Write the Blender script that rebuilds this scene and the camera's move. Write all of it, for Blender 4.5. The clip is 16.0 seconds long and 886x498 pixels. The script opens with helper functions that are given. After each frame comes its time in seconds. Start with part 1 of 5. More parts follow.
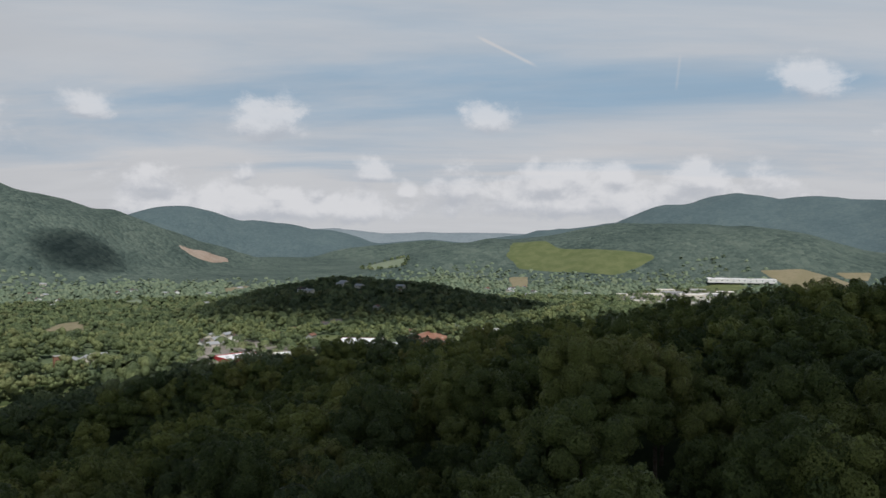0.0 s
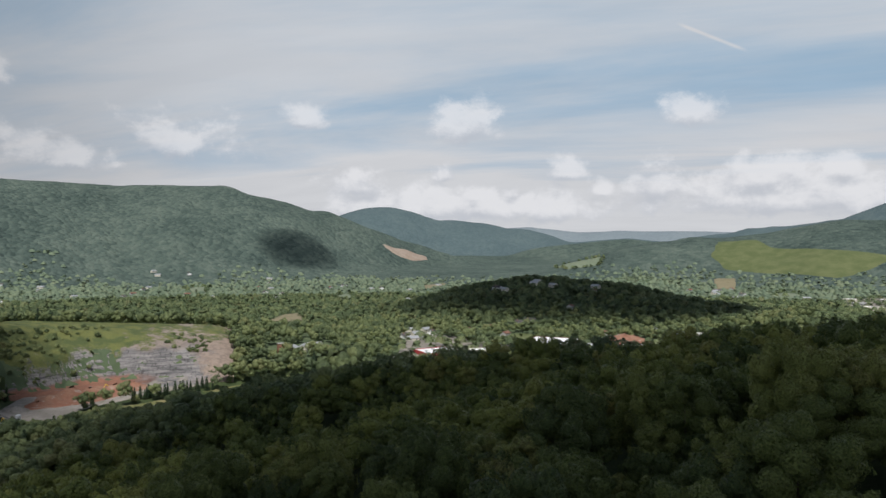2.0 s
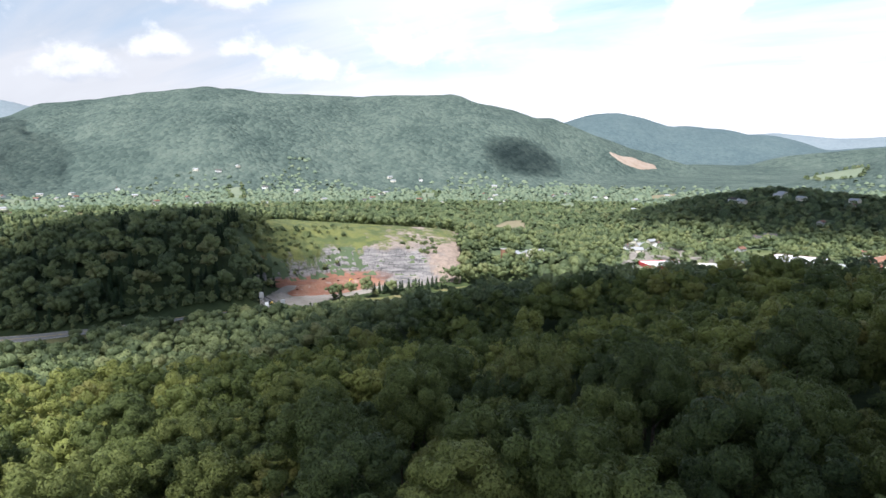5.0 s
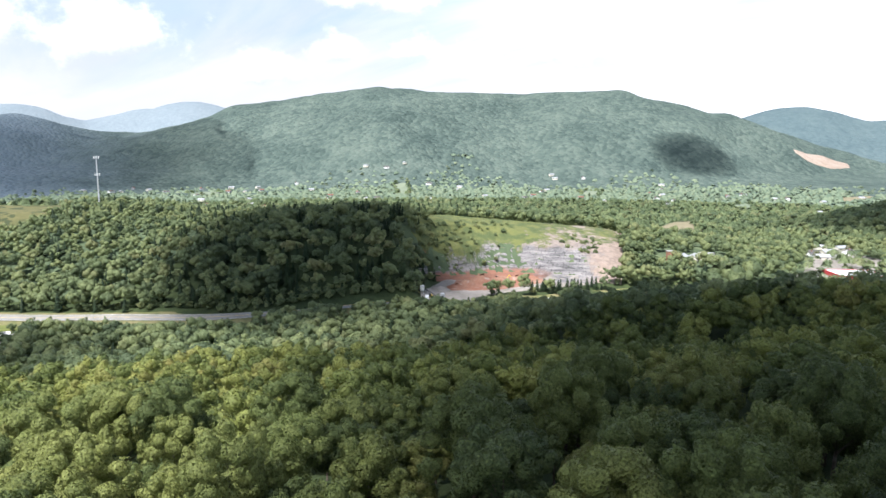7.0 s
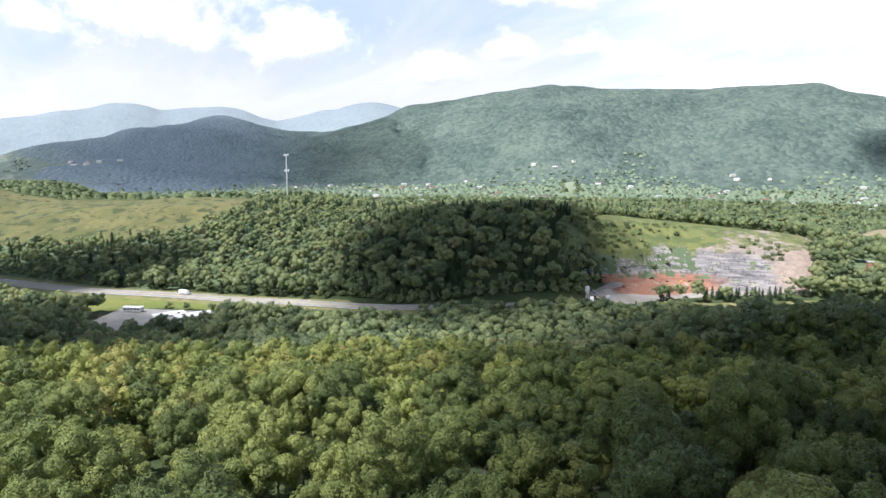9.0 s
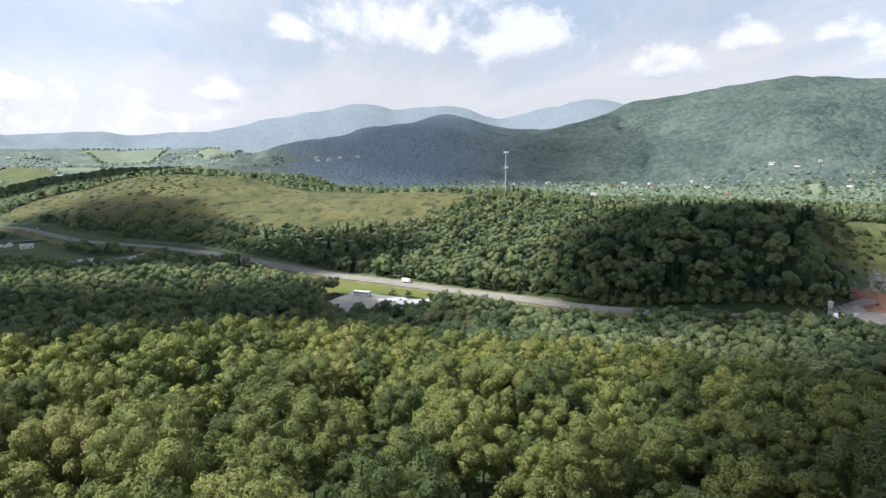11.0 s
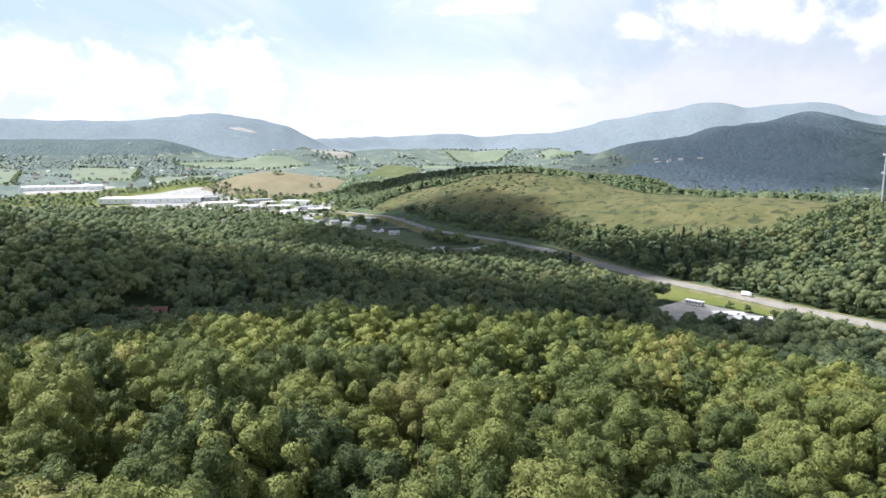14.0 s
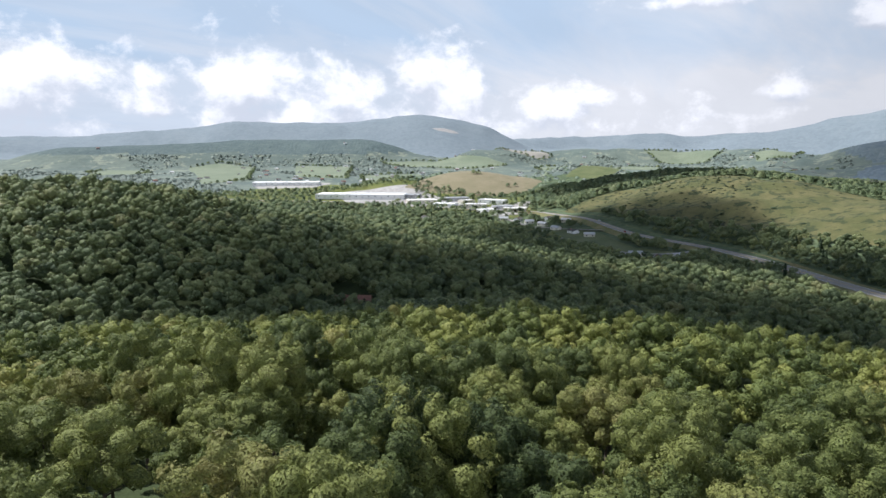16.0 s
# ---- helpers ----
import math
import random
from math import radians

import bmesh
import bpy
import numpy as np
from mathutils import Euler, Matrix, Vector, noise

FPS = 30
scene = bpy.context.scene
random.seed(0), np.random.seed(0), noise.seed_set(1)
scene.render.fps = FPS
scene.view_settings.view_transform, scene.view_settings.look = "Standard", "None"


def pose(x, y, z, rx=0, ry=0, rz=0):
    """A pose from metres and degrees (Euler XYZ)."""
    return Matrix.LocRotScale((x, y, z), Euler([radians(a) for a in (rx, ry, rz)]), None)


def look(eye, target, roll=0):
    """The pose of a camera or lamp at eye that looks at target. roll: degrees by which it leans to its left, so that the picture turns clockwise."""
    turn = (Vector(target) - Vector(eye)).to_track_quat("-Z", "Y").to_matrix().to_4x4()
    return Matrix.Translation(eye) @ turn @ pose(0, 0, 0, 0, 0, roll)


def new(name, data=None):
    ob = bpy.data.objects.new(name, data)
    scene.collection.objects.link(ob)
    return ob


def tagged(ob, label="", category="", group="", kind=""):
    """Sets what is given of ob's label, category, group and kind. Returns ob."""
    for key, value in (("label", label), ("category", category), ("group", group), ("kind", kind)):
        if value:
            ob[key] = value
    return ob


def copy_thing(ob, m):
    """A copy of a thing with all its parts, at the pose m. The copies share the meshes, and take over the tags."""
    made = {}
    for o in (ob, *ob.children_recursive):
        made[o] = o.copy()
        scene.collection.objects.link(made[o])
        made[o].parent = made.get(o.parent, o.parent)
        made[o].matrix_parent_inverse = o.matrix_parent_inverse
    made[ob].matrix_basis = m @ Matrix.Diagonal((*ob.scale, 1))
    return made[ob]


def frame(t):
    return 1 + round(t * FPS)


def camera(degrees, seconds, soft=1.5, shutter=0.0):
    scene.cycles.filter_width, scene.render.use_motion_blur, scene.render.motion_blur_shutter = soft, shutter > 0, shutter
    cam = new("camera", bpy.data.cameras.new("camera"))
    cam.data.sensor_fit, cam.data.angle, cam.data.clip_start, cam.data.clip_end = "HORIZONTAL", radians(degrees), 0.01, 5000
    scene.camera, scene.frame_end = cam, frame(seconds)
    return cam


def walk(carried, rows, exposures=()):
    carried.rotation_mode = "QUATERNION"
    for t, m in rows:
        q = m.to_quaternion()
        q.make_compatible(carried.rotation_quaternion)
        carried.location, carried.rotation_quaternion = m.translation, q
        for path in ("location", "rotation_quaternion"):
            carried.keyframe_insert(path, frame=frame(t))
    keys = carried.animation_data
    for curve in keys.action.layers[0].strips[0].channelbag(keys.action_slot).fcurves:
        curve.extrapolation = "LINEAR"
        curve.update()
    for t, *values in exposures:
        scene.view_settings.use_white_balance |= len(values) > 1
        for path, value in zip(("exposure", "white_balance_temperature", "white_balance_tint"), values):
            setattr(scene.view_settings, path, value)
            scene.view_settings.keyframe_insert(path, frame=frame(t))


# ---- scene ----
# Camera: a drone that hovers on the spot and turns to its left.
EYE = 120.0
cam = camera(65.3, 16.0)
TURN = [
    (0.00, 0.00, -0.48),
    (0.50, 3.98, -0.52),
    (1.00, 7.23, -0.53),
    (1.50, 11.68, -0.57),
    (2.00, 15.96, -0.56),
    (2.50, 20.21, -0.56),
    (3.00, 23.98, -0.56),
    (3.50, 26.41, -0.54),
    (3.65, 27.13, -0.56),
    (3.80, 27.86, -0.87),
    (3.90, 28.34, -1.30),
    (4.00, 28.83, -1.85),
    (4.10, 29.33, -2.57),
    (4.20, 29.84, -3.36),
    (4.50, 31.45, -5.90),
    (4.80, 33.10, -7.70),
    (5.10, 34.90, -8.28),
    (5.50, 37.40, -8.37),
    (5.90, 40.00, -8.38),
    (6.30, 42.75, -8.37),
    (6.50, 43.85, -8.38),
    (7.00, 47.55, -8.37),
    (7.50, 51.16, -8.39),
    (8.00, 54.39, -8.41),
    (8.20, 55.59, -8.42),
    (8.70, 59.02, -8.47),
    (9.20, 62.93, -8.52),
    (9.70, 67.22, -8.56),
    (10.30, 72.69, -8.61),
    (10.50, 74.22, -8.63),
    (11.00, 79.16, -8.70),
    (11.50, 83.87, -8.68),
    (12.00, 88.61, -8.66),
    (12.50, 93.01, -8.64),
    (13.00, 97.68, -8.63),
    (13.50, 102.49, -8.64),
    (14.00, 106.42, -8.63),
    (14.50, 110.12, -8.62),
    (15.00, 114.06, -8.62),
    (15.50, 118.19, -8.61),
    (16.00, 122.54, -8.62),
]
walk(cam, [(t, pose(0, 0, EYE, 90 + pitch, 0, yaw)) for t, yaw, pitch in TURN],
     exposures=[(t, stops, 6200 if t < 4 else 5920, 12 if t < 4 else 14) for t, stops in (
         (0.0, -0.52), (2.5, -0.27), (3.5, 0.0), (4.2, 0.35), (5.2, 0.72), (6.3, 0.84), (7.3, 0.98), (8.2, 1.03), (10.3, 0.52), (11.2, 0.58), (12.5, 1.02), (13.5, 0.98), (14.0, 0.76), (14.5, 0.62), (15.2, 0.42), (16.0, 0.32))])


# ---- sun, sky and its clouds ----
SUN_AZ, SUN_UP = 192.0, 58.0
TO_SUN = Vector((-math.sin(radians(SUN_AZ)) * math.cos(radians(SUN_UP)), math.cos(radians(SUN_AZ)) * math.cos(radians(SUN_UP)), math.sin(radians(SUN_UP))))
sun = new("sun", bpy.data.lights.new("sun", "SUN"))
sun.data.energy, sun.data.angle, sun.data.color = 5.0, radians(0.5), (1.0, 0.95, 0.87)
sun.matrix_world = look(TO_SUN * 900, (0, 0, 0))


class Graph:
    """Short forms for building a node tree."""

    def __init__(self, tree):
        self.tree = tree

    def add(self, kind, **inputs):
        node = self.tree.nodes.new(kind)
        for key, value in inputs.items():
            self.put(node.inputs[int(key[1:]) if key[0] == "i" and key[1:].isdigit() else key.replace("_", " ")], value)
        return node

    def put(self, socket, value):
        if isinstance(value, bpy.types.NodeSocket):
            self.tree.links.new(value, socket)
        else:
            socket.default_value = value

    def math(self, op, a, b=0.0, c=0.0, clamp=False):
        node = self.tree.nodes.new("ShaderNodeMath")
        node.operation, node.use_clamp = op, clamp
        for socket, value in zip(node.inputs, (a, b, c)):
            self.put(socket, value)
        return node.outputs[0]

    def vec(self, op, a, b=(0, 0, 0)):
        node = self.tree.nodes.new("ShaderNodeVectorMath")
        node.operation = op
        self.put(node.inputs[0], a)
        self.put(node.inputs[1], b)
        return node.outputs["Value" if op in ("DOT_PRODUCT", "LENGTH", "DISTANCE") else "Vector"]

    def span(self, value, low, high, to_low=0.0, to_high=1.0):
        node = self.tree.nodes.new("ShaderNodeMapRange")
        node.interpolation_type = "SMOOTHSTEP"
        for socket, v in zip(node.inputs, (value, low, high, to_low, to_high)):
            self.put(socket, v)
        return node.outputs[0]

    def noise(self, vector, scale, detail=4.0, rough=0.55, warp=0.0):
        node = self.add("ShaderNodeTexNoise", Vector=vector, Scale=scale, Detail=detail, Roughness=rough, Distortion=warp)
        return node.outputs["Fac"]

    def mix(self, fac, a, b, how="MIX"):
        node = self.tree.nodes.new("ShaderNodeMix")
        node.data_type, node.blend_type = "RGBA", how
        self.put(node.inputs[0], fac)
        for socket, v in ((node.inputs[6], a), (node.inputs[7], b)):
            self.put(socket, v if isinstance(v, bpy.types.NodeSocket) or len(v) == 4 else (*v, 1))
        return node.outputs[2]

    def ramp(self, fac, *stops):
        node = self.tree.nodes.new("ShaderNodeValToRGB")
        while len(node.color_ramp.elements) < len(stops):
            node.color_ramp.elements.new(0.5)
        for e, (at, col) in zip(node.color_ramp.elements, stops):
            e.position, e.color = at, (*col, 1)
        self.put(node.inputs[0], fac)
        return node.outputs[0]


def make_sky():
    world = bpy.data.worlds.new("summer_sky")
    scene.world = world
    world.use_nodes = True
    world.node_tree.nodes.clear()
    g = Graph(world.node_tree)
    sky = g.add("ShaderNodeTexSky")
    sky.sky_type, sky.sun_disc = "NISHITA", False
    sky.sun_elevation, sky.sun_rotation = radians(SUN_UP), radians((360 - SUN_AZ) % 360)
    sky.altitude, sky.air_density, sky.dust_density, sky.ozone_density = 900, 1.0, 1.6, 1.0
    way = g.add("ShaderNodeTexCoord").outputs["Generated"]
    up = g.add("ShaderNodeSeparateXYZ", Vector=way).outputs["Z"]
    def toward(az, el):
        return Vector((-math.sin(radians(az)) * math.cos(radians(el)), math.cos(radians(az)) * math.cos(radians(el)), math.sin(radians(el))))
    # high thin veils, drawn out along one wind, over a blue that pales towards the horizon
    lift = g.math("ADD", g.math("MAXIMUM", up, 0.0), 0.16)
    flat = g.vec("DIVIDE", way, g.add("ShaderNodeCombineXYZ", X=lift, Y=lift, Z=1.0).outputs[0])
    flat = g.add("ShaderNodeMapping", Vector=flat, Rotation=(0, 0, radians(72)), Scale=(0.42, 1.25, 0.0)).outputs[0]
    veil = g.math("ADD", g.math("MULTIPLY", g.span(g.noise(flat, 0.9, 8.0, 0.58, 0.5), 0.30, 0.66), 0.85), g.span(up, 0.03, 0.17, 0.9, 0.0), clamp=True)
    clear = g.span(g.vec("DOT_PRODUCT", way, (-0.60, -0.77, 0.21)), math.cos(radians(34)), math.cos(radians(8)), 0.0, 0.55)
    veil = g.math("SUBTRACT", veil, clear, clamp=True)
    deep = g.mix(g.span(g.vec("DOT_PRODUCT", way, tuple(toward(5, 14))), 0.55, 0.92), (0.62, 0.76, 0.89), (0.48, 0.68, 0.85))
    # heaped clouds by bearing and height: rounded tops over flat grey bases, ragged by noise
    parts_of = g.add("ShaderNodeSeparateXYZ", Vector=way)
    east, north = parts_of.outputs[0], parts_of.outputs[1]
    az = g.math("MULTIPLY", g.math("ARCTAN2", g.math("MULTIPLY", east, -1.0), north), 180 / math.pi)
    el = g.math("MULTIPLY", g.math("ARCSINE", up), 180 / math.pi)
    rough = g.noise(g.vec("MULTIPLY", way, (1, 1, 1.35)), 13.0, 8.0, 0.62, 0.15)
    shifted = g.noise(g.vec("MULTIPLY", g.vec("ADD", way, (0.012, -0.010, 0.030)), (1, 1, 1.35)), 13.0, 8.0, 0.62, 0.15)
    heap_at, base_at = -4.0, -4.0
    for u0, v0, wide, tall in ((36, 7.4, 5.0, 3.0), (27.5, 9.6, 2.6, 1.4), (13.9, 9.4, 3.3, 2.6), (-3.8, 10.0, 2.2, 2.0), (-28.2, 11.2, 2.6, 2.6), (5.8, 5.6, 1.7, 1.5), (15.7, 5.4, 1.3, 1.1),
                               (22.5, 4.4, 3.2, 1.7), (13.5, 3.6, 2.2, 1.5), (10.4, 3.9, 1.6, 1.4), (3.2, 4.2, 1.5, 1.4), (-1.0, 4.3, 3.0, 1.9), (-8.2, 4.6, 3.4, 2.1), (-14.2, 5.1, 1.7, 1.7), (-20.6, 4.7, 2.6, 1.9),
                               (-25.2, 4.6, 2.2, 2.1), (-11, 3.0, 17, 2.6), (14, 2.8, 16, 2.4), (44, 6.0, 4.0, 2.4), (52, 11.5, 5.0, 2.4), (55.9, 7.4, 2.6, 1.9), (61.6, 5.6, 3.2, 2.0), (50.2, 7.6, 2.2, 1.5),
                               (73, 8.0, 6.0, 4.5), (82, 8.6, 7.5, 5.0), (91.5, 8.2, 2.2, 1.6), (96.8, 3.8, 2.6, 1.5), (104, 10.5, 5.0, 1.6), (111, 3.6, 3.4, 2.4), (113.8, 2.6, 5.0, 3.3), (122.2, 3.6, 4.4, 4.7), (130.5, 3.4, 3.6, 3.6),
                               (138.0, 4.2, 4.8, 5.4), (145, 2.6, 4.0, 2.8), (153, 3.6, 6.0, 4.8), (128, 1.2, 26, 3.0), (166, 3.5, 6, 4.5), (-38, 6.5, 5, 3)):
        du = g.math("DIVIDE", g.math("SUBTRACT", az, u0), wide)
        du = g.math("MULTIPLY", du, du)
        for k, low in enumerate((0.0, 0.42)):
            dv = g.math("DIVIDE", g.math("SUBTRACT", el, v0 - low * tall), tall)
            dv = g.math("MAXIMUM", dv, g.math("MULTIPLY", dv, -2.2))
            m = g.math("SUBTRACT", 1.0, g.math("SQRT", g.math("ADD", du, g.math("MULTIPLY", dv, dv))))
            if k == 0:
                heap_at = g.math("MAXIMUM", heap_at, m)
            else:
                base_at = g.math("MAXIMUM", base_at, m)
    # an aircraft's thin trail
    for a, b, wide, dense in ((toward(-2.8, 16.6), toward(-7.7, 14.2), 0.0035, 0.5), (toward(-18.9, 14.4), toward(-18.6, 11.8), 0.003, 0.25)):
        off = g.math("ABSOLUTE", g.vec("DOT_PRODUCT", way, tuple(a.cross(b).normalized())))
        along = g.vec("DOT_PRODUCT", way, tuple((a + b).normalized()))
        ends = g.span(along, math.cos(a.angle(b) * 0.55), math.cos(a.angle(b) * 0.3))
        veil = g.math("ADD", veil, g.math("MULTIPLY", g.math("MULTIPLY", g.span(off, 0.0, wide, dense, 0.0), ends), 1.0), clamp=True)
    dim = g.span(g.noise(flat, 2.3, 5.0, 0.55, 0.3), 0.36, 0.66, 0.0, 0.09)
    pale = g.mix(dim, g.mix(veil, deep, (0.96, 0.96, 0.945)), (0.45, 0.47, 0.50))
    ragged = g.math("MULTIPLY", g.math("SUBTRACT", rough, 0.50), 3.4)
    body = g.span(g.math("ADD", heap_at, ragged), -0.12, 0.62)
    lit = g.span(g.math("ADD", g.math("MULTIPLY", g.math("SUBTRACT", rough, shifted), 3.2), g.math("MULTIPLY", g.math("SUBTRACT", heap_at, base_at), 1.1)), -0.62, 0.62)
    puff = g.mix(lit, (0.60, 0.625, 0.66), (1.0, 0.985, 0.96))
    # thinner light over the hazy west
    west = g.span(g.vec("DOT_PRODUCT", way, tuple(toward(70, 8))), math.cos(radians(36)), math.cos(radians(10)), 1.0, 0.83)
    blue = g.add("ShaderNodeBackground", Color=sky.outputs[0], Strength=0.055)
    thin = g.add("ShaderNodeBackground", Color=pale, Strength=g.math("MULTIPLY", west, g.span(az, 22, 58, 0.84, 0.69)))
    thick = g.add("ShaderNodeBackground", Color=puff, Strength=g.math("MULTIPLY", west, g.span(az, 22, 58, 1.06, 0.92)))
    cover_thin = g.span(up, 0.34, 0.56, 1.0, 0.12)
    a = g.add("ShaderNodeMixShader", i0=cover_thin, i1=blue.outputs[0], i2=thin.outputs[0])
    b = g.add("ShaderNodeMixShader", i0=g.math("MULTIPLY", body, g.math("MULTIPLY", g.span(up, -0.01, 0.03, 0.0, 1.0), g.span(az, 30, 110, 0.66, 0.9))), i1=a.outputs[0], i2=thick.outputs[0])
    g.add("ShaderNodeOutputWorld", Surface=b.outputs[0])


make_sky()


# ---- materials ----
def material(name):
    mat = bpy.data.materials.new(name)
    mat.use_nodes = True
    mat.node_tree.nodes.clear()
    return mat, Graph(mat.node_tree)


def finish(g, colour, rough=0.8, bump=None, strength=0.5, distance=0.1, metal=0.0, specular=0.3, glow=None, through_light=0.0, open_at=None):
    shader = g.add("ShaderNodeBsdfPrincipled", Base_Color=colour if isinstance(colour, bpy.types.NodeSocket) else (*colour, 1), Roughness=rough, Metallic=metal)
    g.put(shader.inputs["Specular IOR Level"], specular)
    out = shader.outputs[0]
    if bump is not None:
        b = g.add("ShaderNodeBump", Height=bump, Strength=strength, Distance=distance)
        g.put(shader.inputs["Normal"], b.outputs[0])
    if through_light:
        t = g.add("ShaderNodeBsdfTranslucent", Color=colour)
        out = g.add("ShaderNodeMixShader", i0=through_light, i1=out, i2=t.outputs[0]).outputs[0]
    if open_at is not None:
        out = g.add("ShaderNodeMixShader", i0=open_at, i1=out, i2=g.add("ShaderNodeBsdfTransparent").outputs[0]).outputs[0]
    if glow:
        g.put(shader.inputs["Emission Color"], (*glow[:3], 1))
        g.put(shader.inputs["Emission Strength"], glow[3])
    g.add("ShaderNodeOutputMaterial", Surface=out)


def place(g):
    return g.add("ShaderNodeNewGeometry").outputs["Position"]


def leaf_material(name, per_object, dark=(0.054, 0.082, 0.028), mid=(0.142, 0.176, 0.048), light=(0.262, 0.284, 0.074), dry=(0.272, 0.250, 0.078), leaf=0.45, depth=0.35, gap_shade=0.4, holes=0.0):
    """Foliage: tone by tree, a little by leaf clump, painted shade between clumps of the given size, and openings
    between the leaves.
    """
    mat, g = material(name)
    if per_object:
        tone = g.add("ShaderNodeObjectInfo").outputs["Random"]
    else:
        node = g.add("ShaderNodeAttribute")
        node.attribute_name = "tint"
        tone = node.outputs["Fac"]
    p = place(g)
    clump = g.add("ShaderNodeNewGeometry").outputs["Random Per Island"]
    patch = g.noise(p, 0.018, 3.0)
    tone = g.math("ADD", g.math("MULTIPLY", tone, 0.74), g.math("ADD", g.math("MULTIPLY", clump, 0.16), g.math("MULTIPLY", g.math("SUBTRACT", patch, 0.42), 0.6)), clamp=True)
    col = g.ramp(tone, (0.05, dark), (0.42, mid), (0.78, light), (0.97, dry))
    fine = g.noise(p, 1.0 / leaf, 3.0, 0.65)
    broad = g.noise(p, 0.28 / leaf, 2.0, 0.5)
    # shade between leaf clumps, painted as dark spots by noise
    col = g.mix(g.span(fine, 0.34, 0.56, gap_shade, 0.0), col, tuple(v * 0.35 for v in dark))
    col = g.mix(g.span(fine, 0.54, 0.72, 0.0, 0.35), col, tuple(v * 1.25 for v in light))
    height = g.math("ADD", g.math("MULTIPLY", fine, 0.7), g.math("MULTIPLY", broad, 0.9))
    finish(g, col, rough=0.6, specular=0.22, through_light=0.22, bump=height, strength=0.9, distance=depth, open_at=g.span(g.noise(p, 1.25 / leaf, 2.0, 0.55, 0.6), holes - 0.02, holes + 0.02, 1.0, 0.0) if holes else None)
    return mat


def canopy_material(name, stops, cell=0.11, bump=3.0, turns=None, more=None):
    """A wood seen from afar: crown beside crown; the haze painted into its colour may change from one bearing to
    another.
    """
    mat, g = material(name)
    p = g.vec("MULTIPLY", place(g), (1, 1, 0.6))
    crown = g.add("ShaderNodeTexVoronoi", Vector=p, Scale=cell)
    tone = g.add("ShaderNodeSeparateColor", Color=crown.outputs["Color"]).outputs[0]
    patch = g.noise(place(g), 0.004, 6.0, 0.62)
    stand_of = g.noise(place(g), 0.022, 4.0, 0.6)
    tone = g.math("ADD", g.math("MULTIPLY", tone, 0.46), g.math("ADD", g.math("MULTIPLY", g.math("SUBTRACT", patch, 0.34), 1.25), g.math("MULTIPLY", g.math("SUBTRACT", stand_of, 0.4), 0.7)), clamp=True)
    col = g.ramp(tone, *zip((0.1, 0.5, 0.9), stops))
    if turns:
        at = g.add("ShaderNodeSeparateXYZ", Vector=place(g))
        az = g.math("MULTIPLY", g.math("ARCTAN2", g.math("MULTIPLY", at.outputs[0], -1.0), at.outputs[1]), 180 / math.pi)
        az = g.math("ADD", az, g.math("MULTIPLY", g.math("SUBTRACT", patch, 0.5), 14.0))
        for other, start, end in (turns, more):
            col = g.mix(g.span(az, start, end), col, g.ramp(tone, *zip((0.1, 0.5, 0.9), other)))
    height = g.math("ADD", g.math("SUBTRACT", 0.6, crown.outputs["Distance"]), g.math("MULTIPLY", stand_of, 1.2))
    finish(g, col, rough=0.9, bump=height, strength=1.0, distance=bump, specular=0.1)
    return mat


def mottled(name, a, b, size, c=None, spots=(0.55, 0.68), rough=0.9, bump=0.05, fine=None, specular=0.25):
    """Two colours in patches of about that many metres, with a finer grain, and stains of a third."""
    mat, g = material(name)
    p = place(g)
    col = g.mix(g.span(g.noise(p, 1.0 / size, 6.0, 0.6), 0.36, 0.64), a, b)
    if c:
        col = g.mix(g.span(g.noise(p, 2.6 / size, 5.0, 0.65, 0.4), *spots), col, c)
    grain = g.noise(p, fine or 9.0 / size, 6.0, 0.7)
    col = g.mix(g.span(grain, 0.3, 0.72, 0.0, 0.45), col, tuple(v * 0.55 for v in a))
    finish(g, col, rough=rough, bump=grain, strength=0.6, distance=bump, specular=specular)
    return mat


def plain(name, col, rough=0.5, metal=0.0, specular=0.4, wear=0.18):
    """A painted or metal surface with slight dirt."""
    mat, g = material(name)
    p = place(g)
    dirt = g.span(g.noise(p, 0.35, 6.0, 0.65), 0.4, 0.75, 0.0, wear)
    c = g.mix(dirt, col, tuple(v * 0.45 + 0.02 for v in col))
    finish(g, c, rough=rough, metal=metal, specular=specular, bump=g.noise(p, 3.0, 4.0), strength=0.15, distance=0.02)
    return mat


LEAF = leaf_material("broadleaf_foliage", True, (0.054, 0.082, 0.032), (0.138, 0.174, 0.052), (0.246, 0.272, 0.078), (0.258, 0.244, 0.082), leaf=0.29, depth=0.28, gap_shade=0.5, holes=0.475)
LEAF_WOOD = leaf_material("woodland_foliage", False, leaf=0.55, depth=0.3, gap_shade=0.3, holes=0.47)
# some haze put into the slope and valley leaves, lifting their blue
LEAF_SLOPE = leaf_material("slope_foliage", False, (0.080, 0.112, 0.056), (0.152, 0.194, 0.086), (0.230, 0.268, 0.112), (0.240, 0.240, 0.108), leaf=0.9, depth=0.5, gap_shade=0.3, holes=0.46)
LEAF_VALE = leaf_material("valley_foliage", False, (0.082, 0.118, 0.060), (0.136, 0.182, 0.084), (0.198, 0.240, 0.106), (0.208, 0.220, 0.106), leaf=1.5, depth=0.6, gap_shade=0.2, holes=0.47)
# haze of distance painted in: leaf colours paler and bluer than near ones
LEAF_FAR = leaf_material("hazy_mountain_foliage", False, (0.128, 0.180, 0.122), (0.172, 0.230, 0.150), (0.222, 0.276, 0.174), (0.228, 0.272, 0.170), leaf=2.0, depth=0.3, gap_shade=0.12)
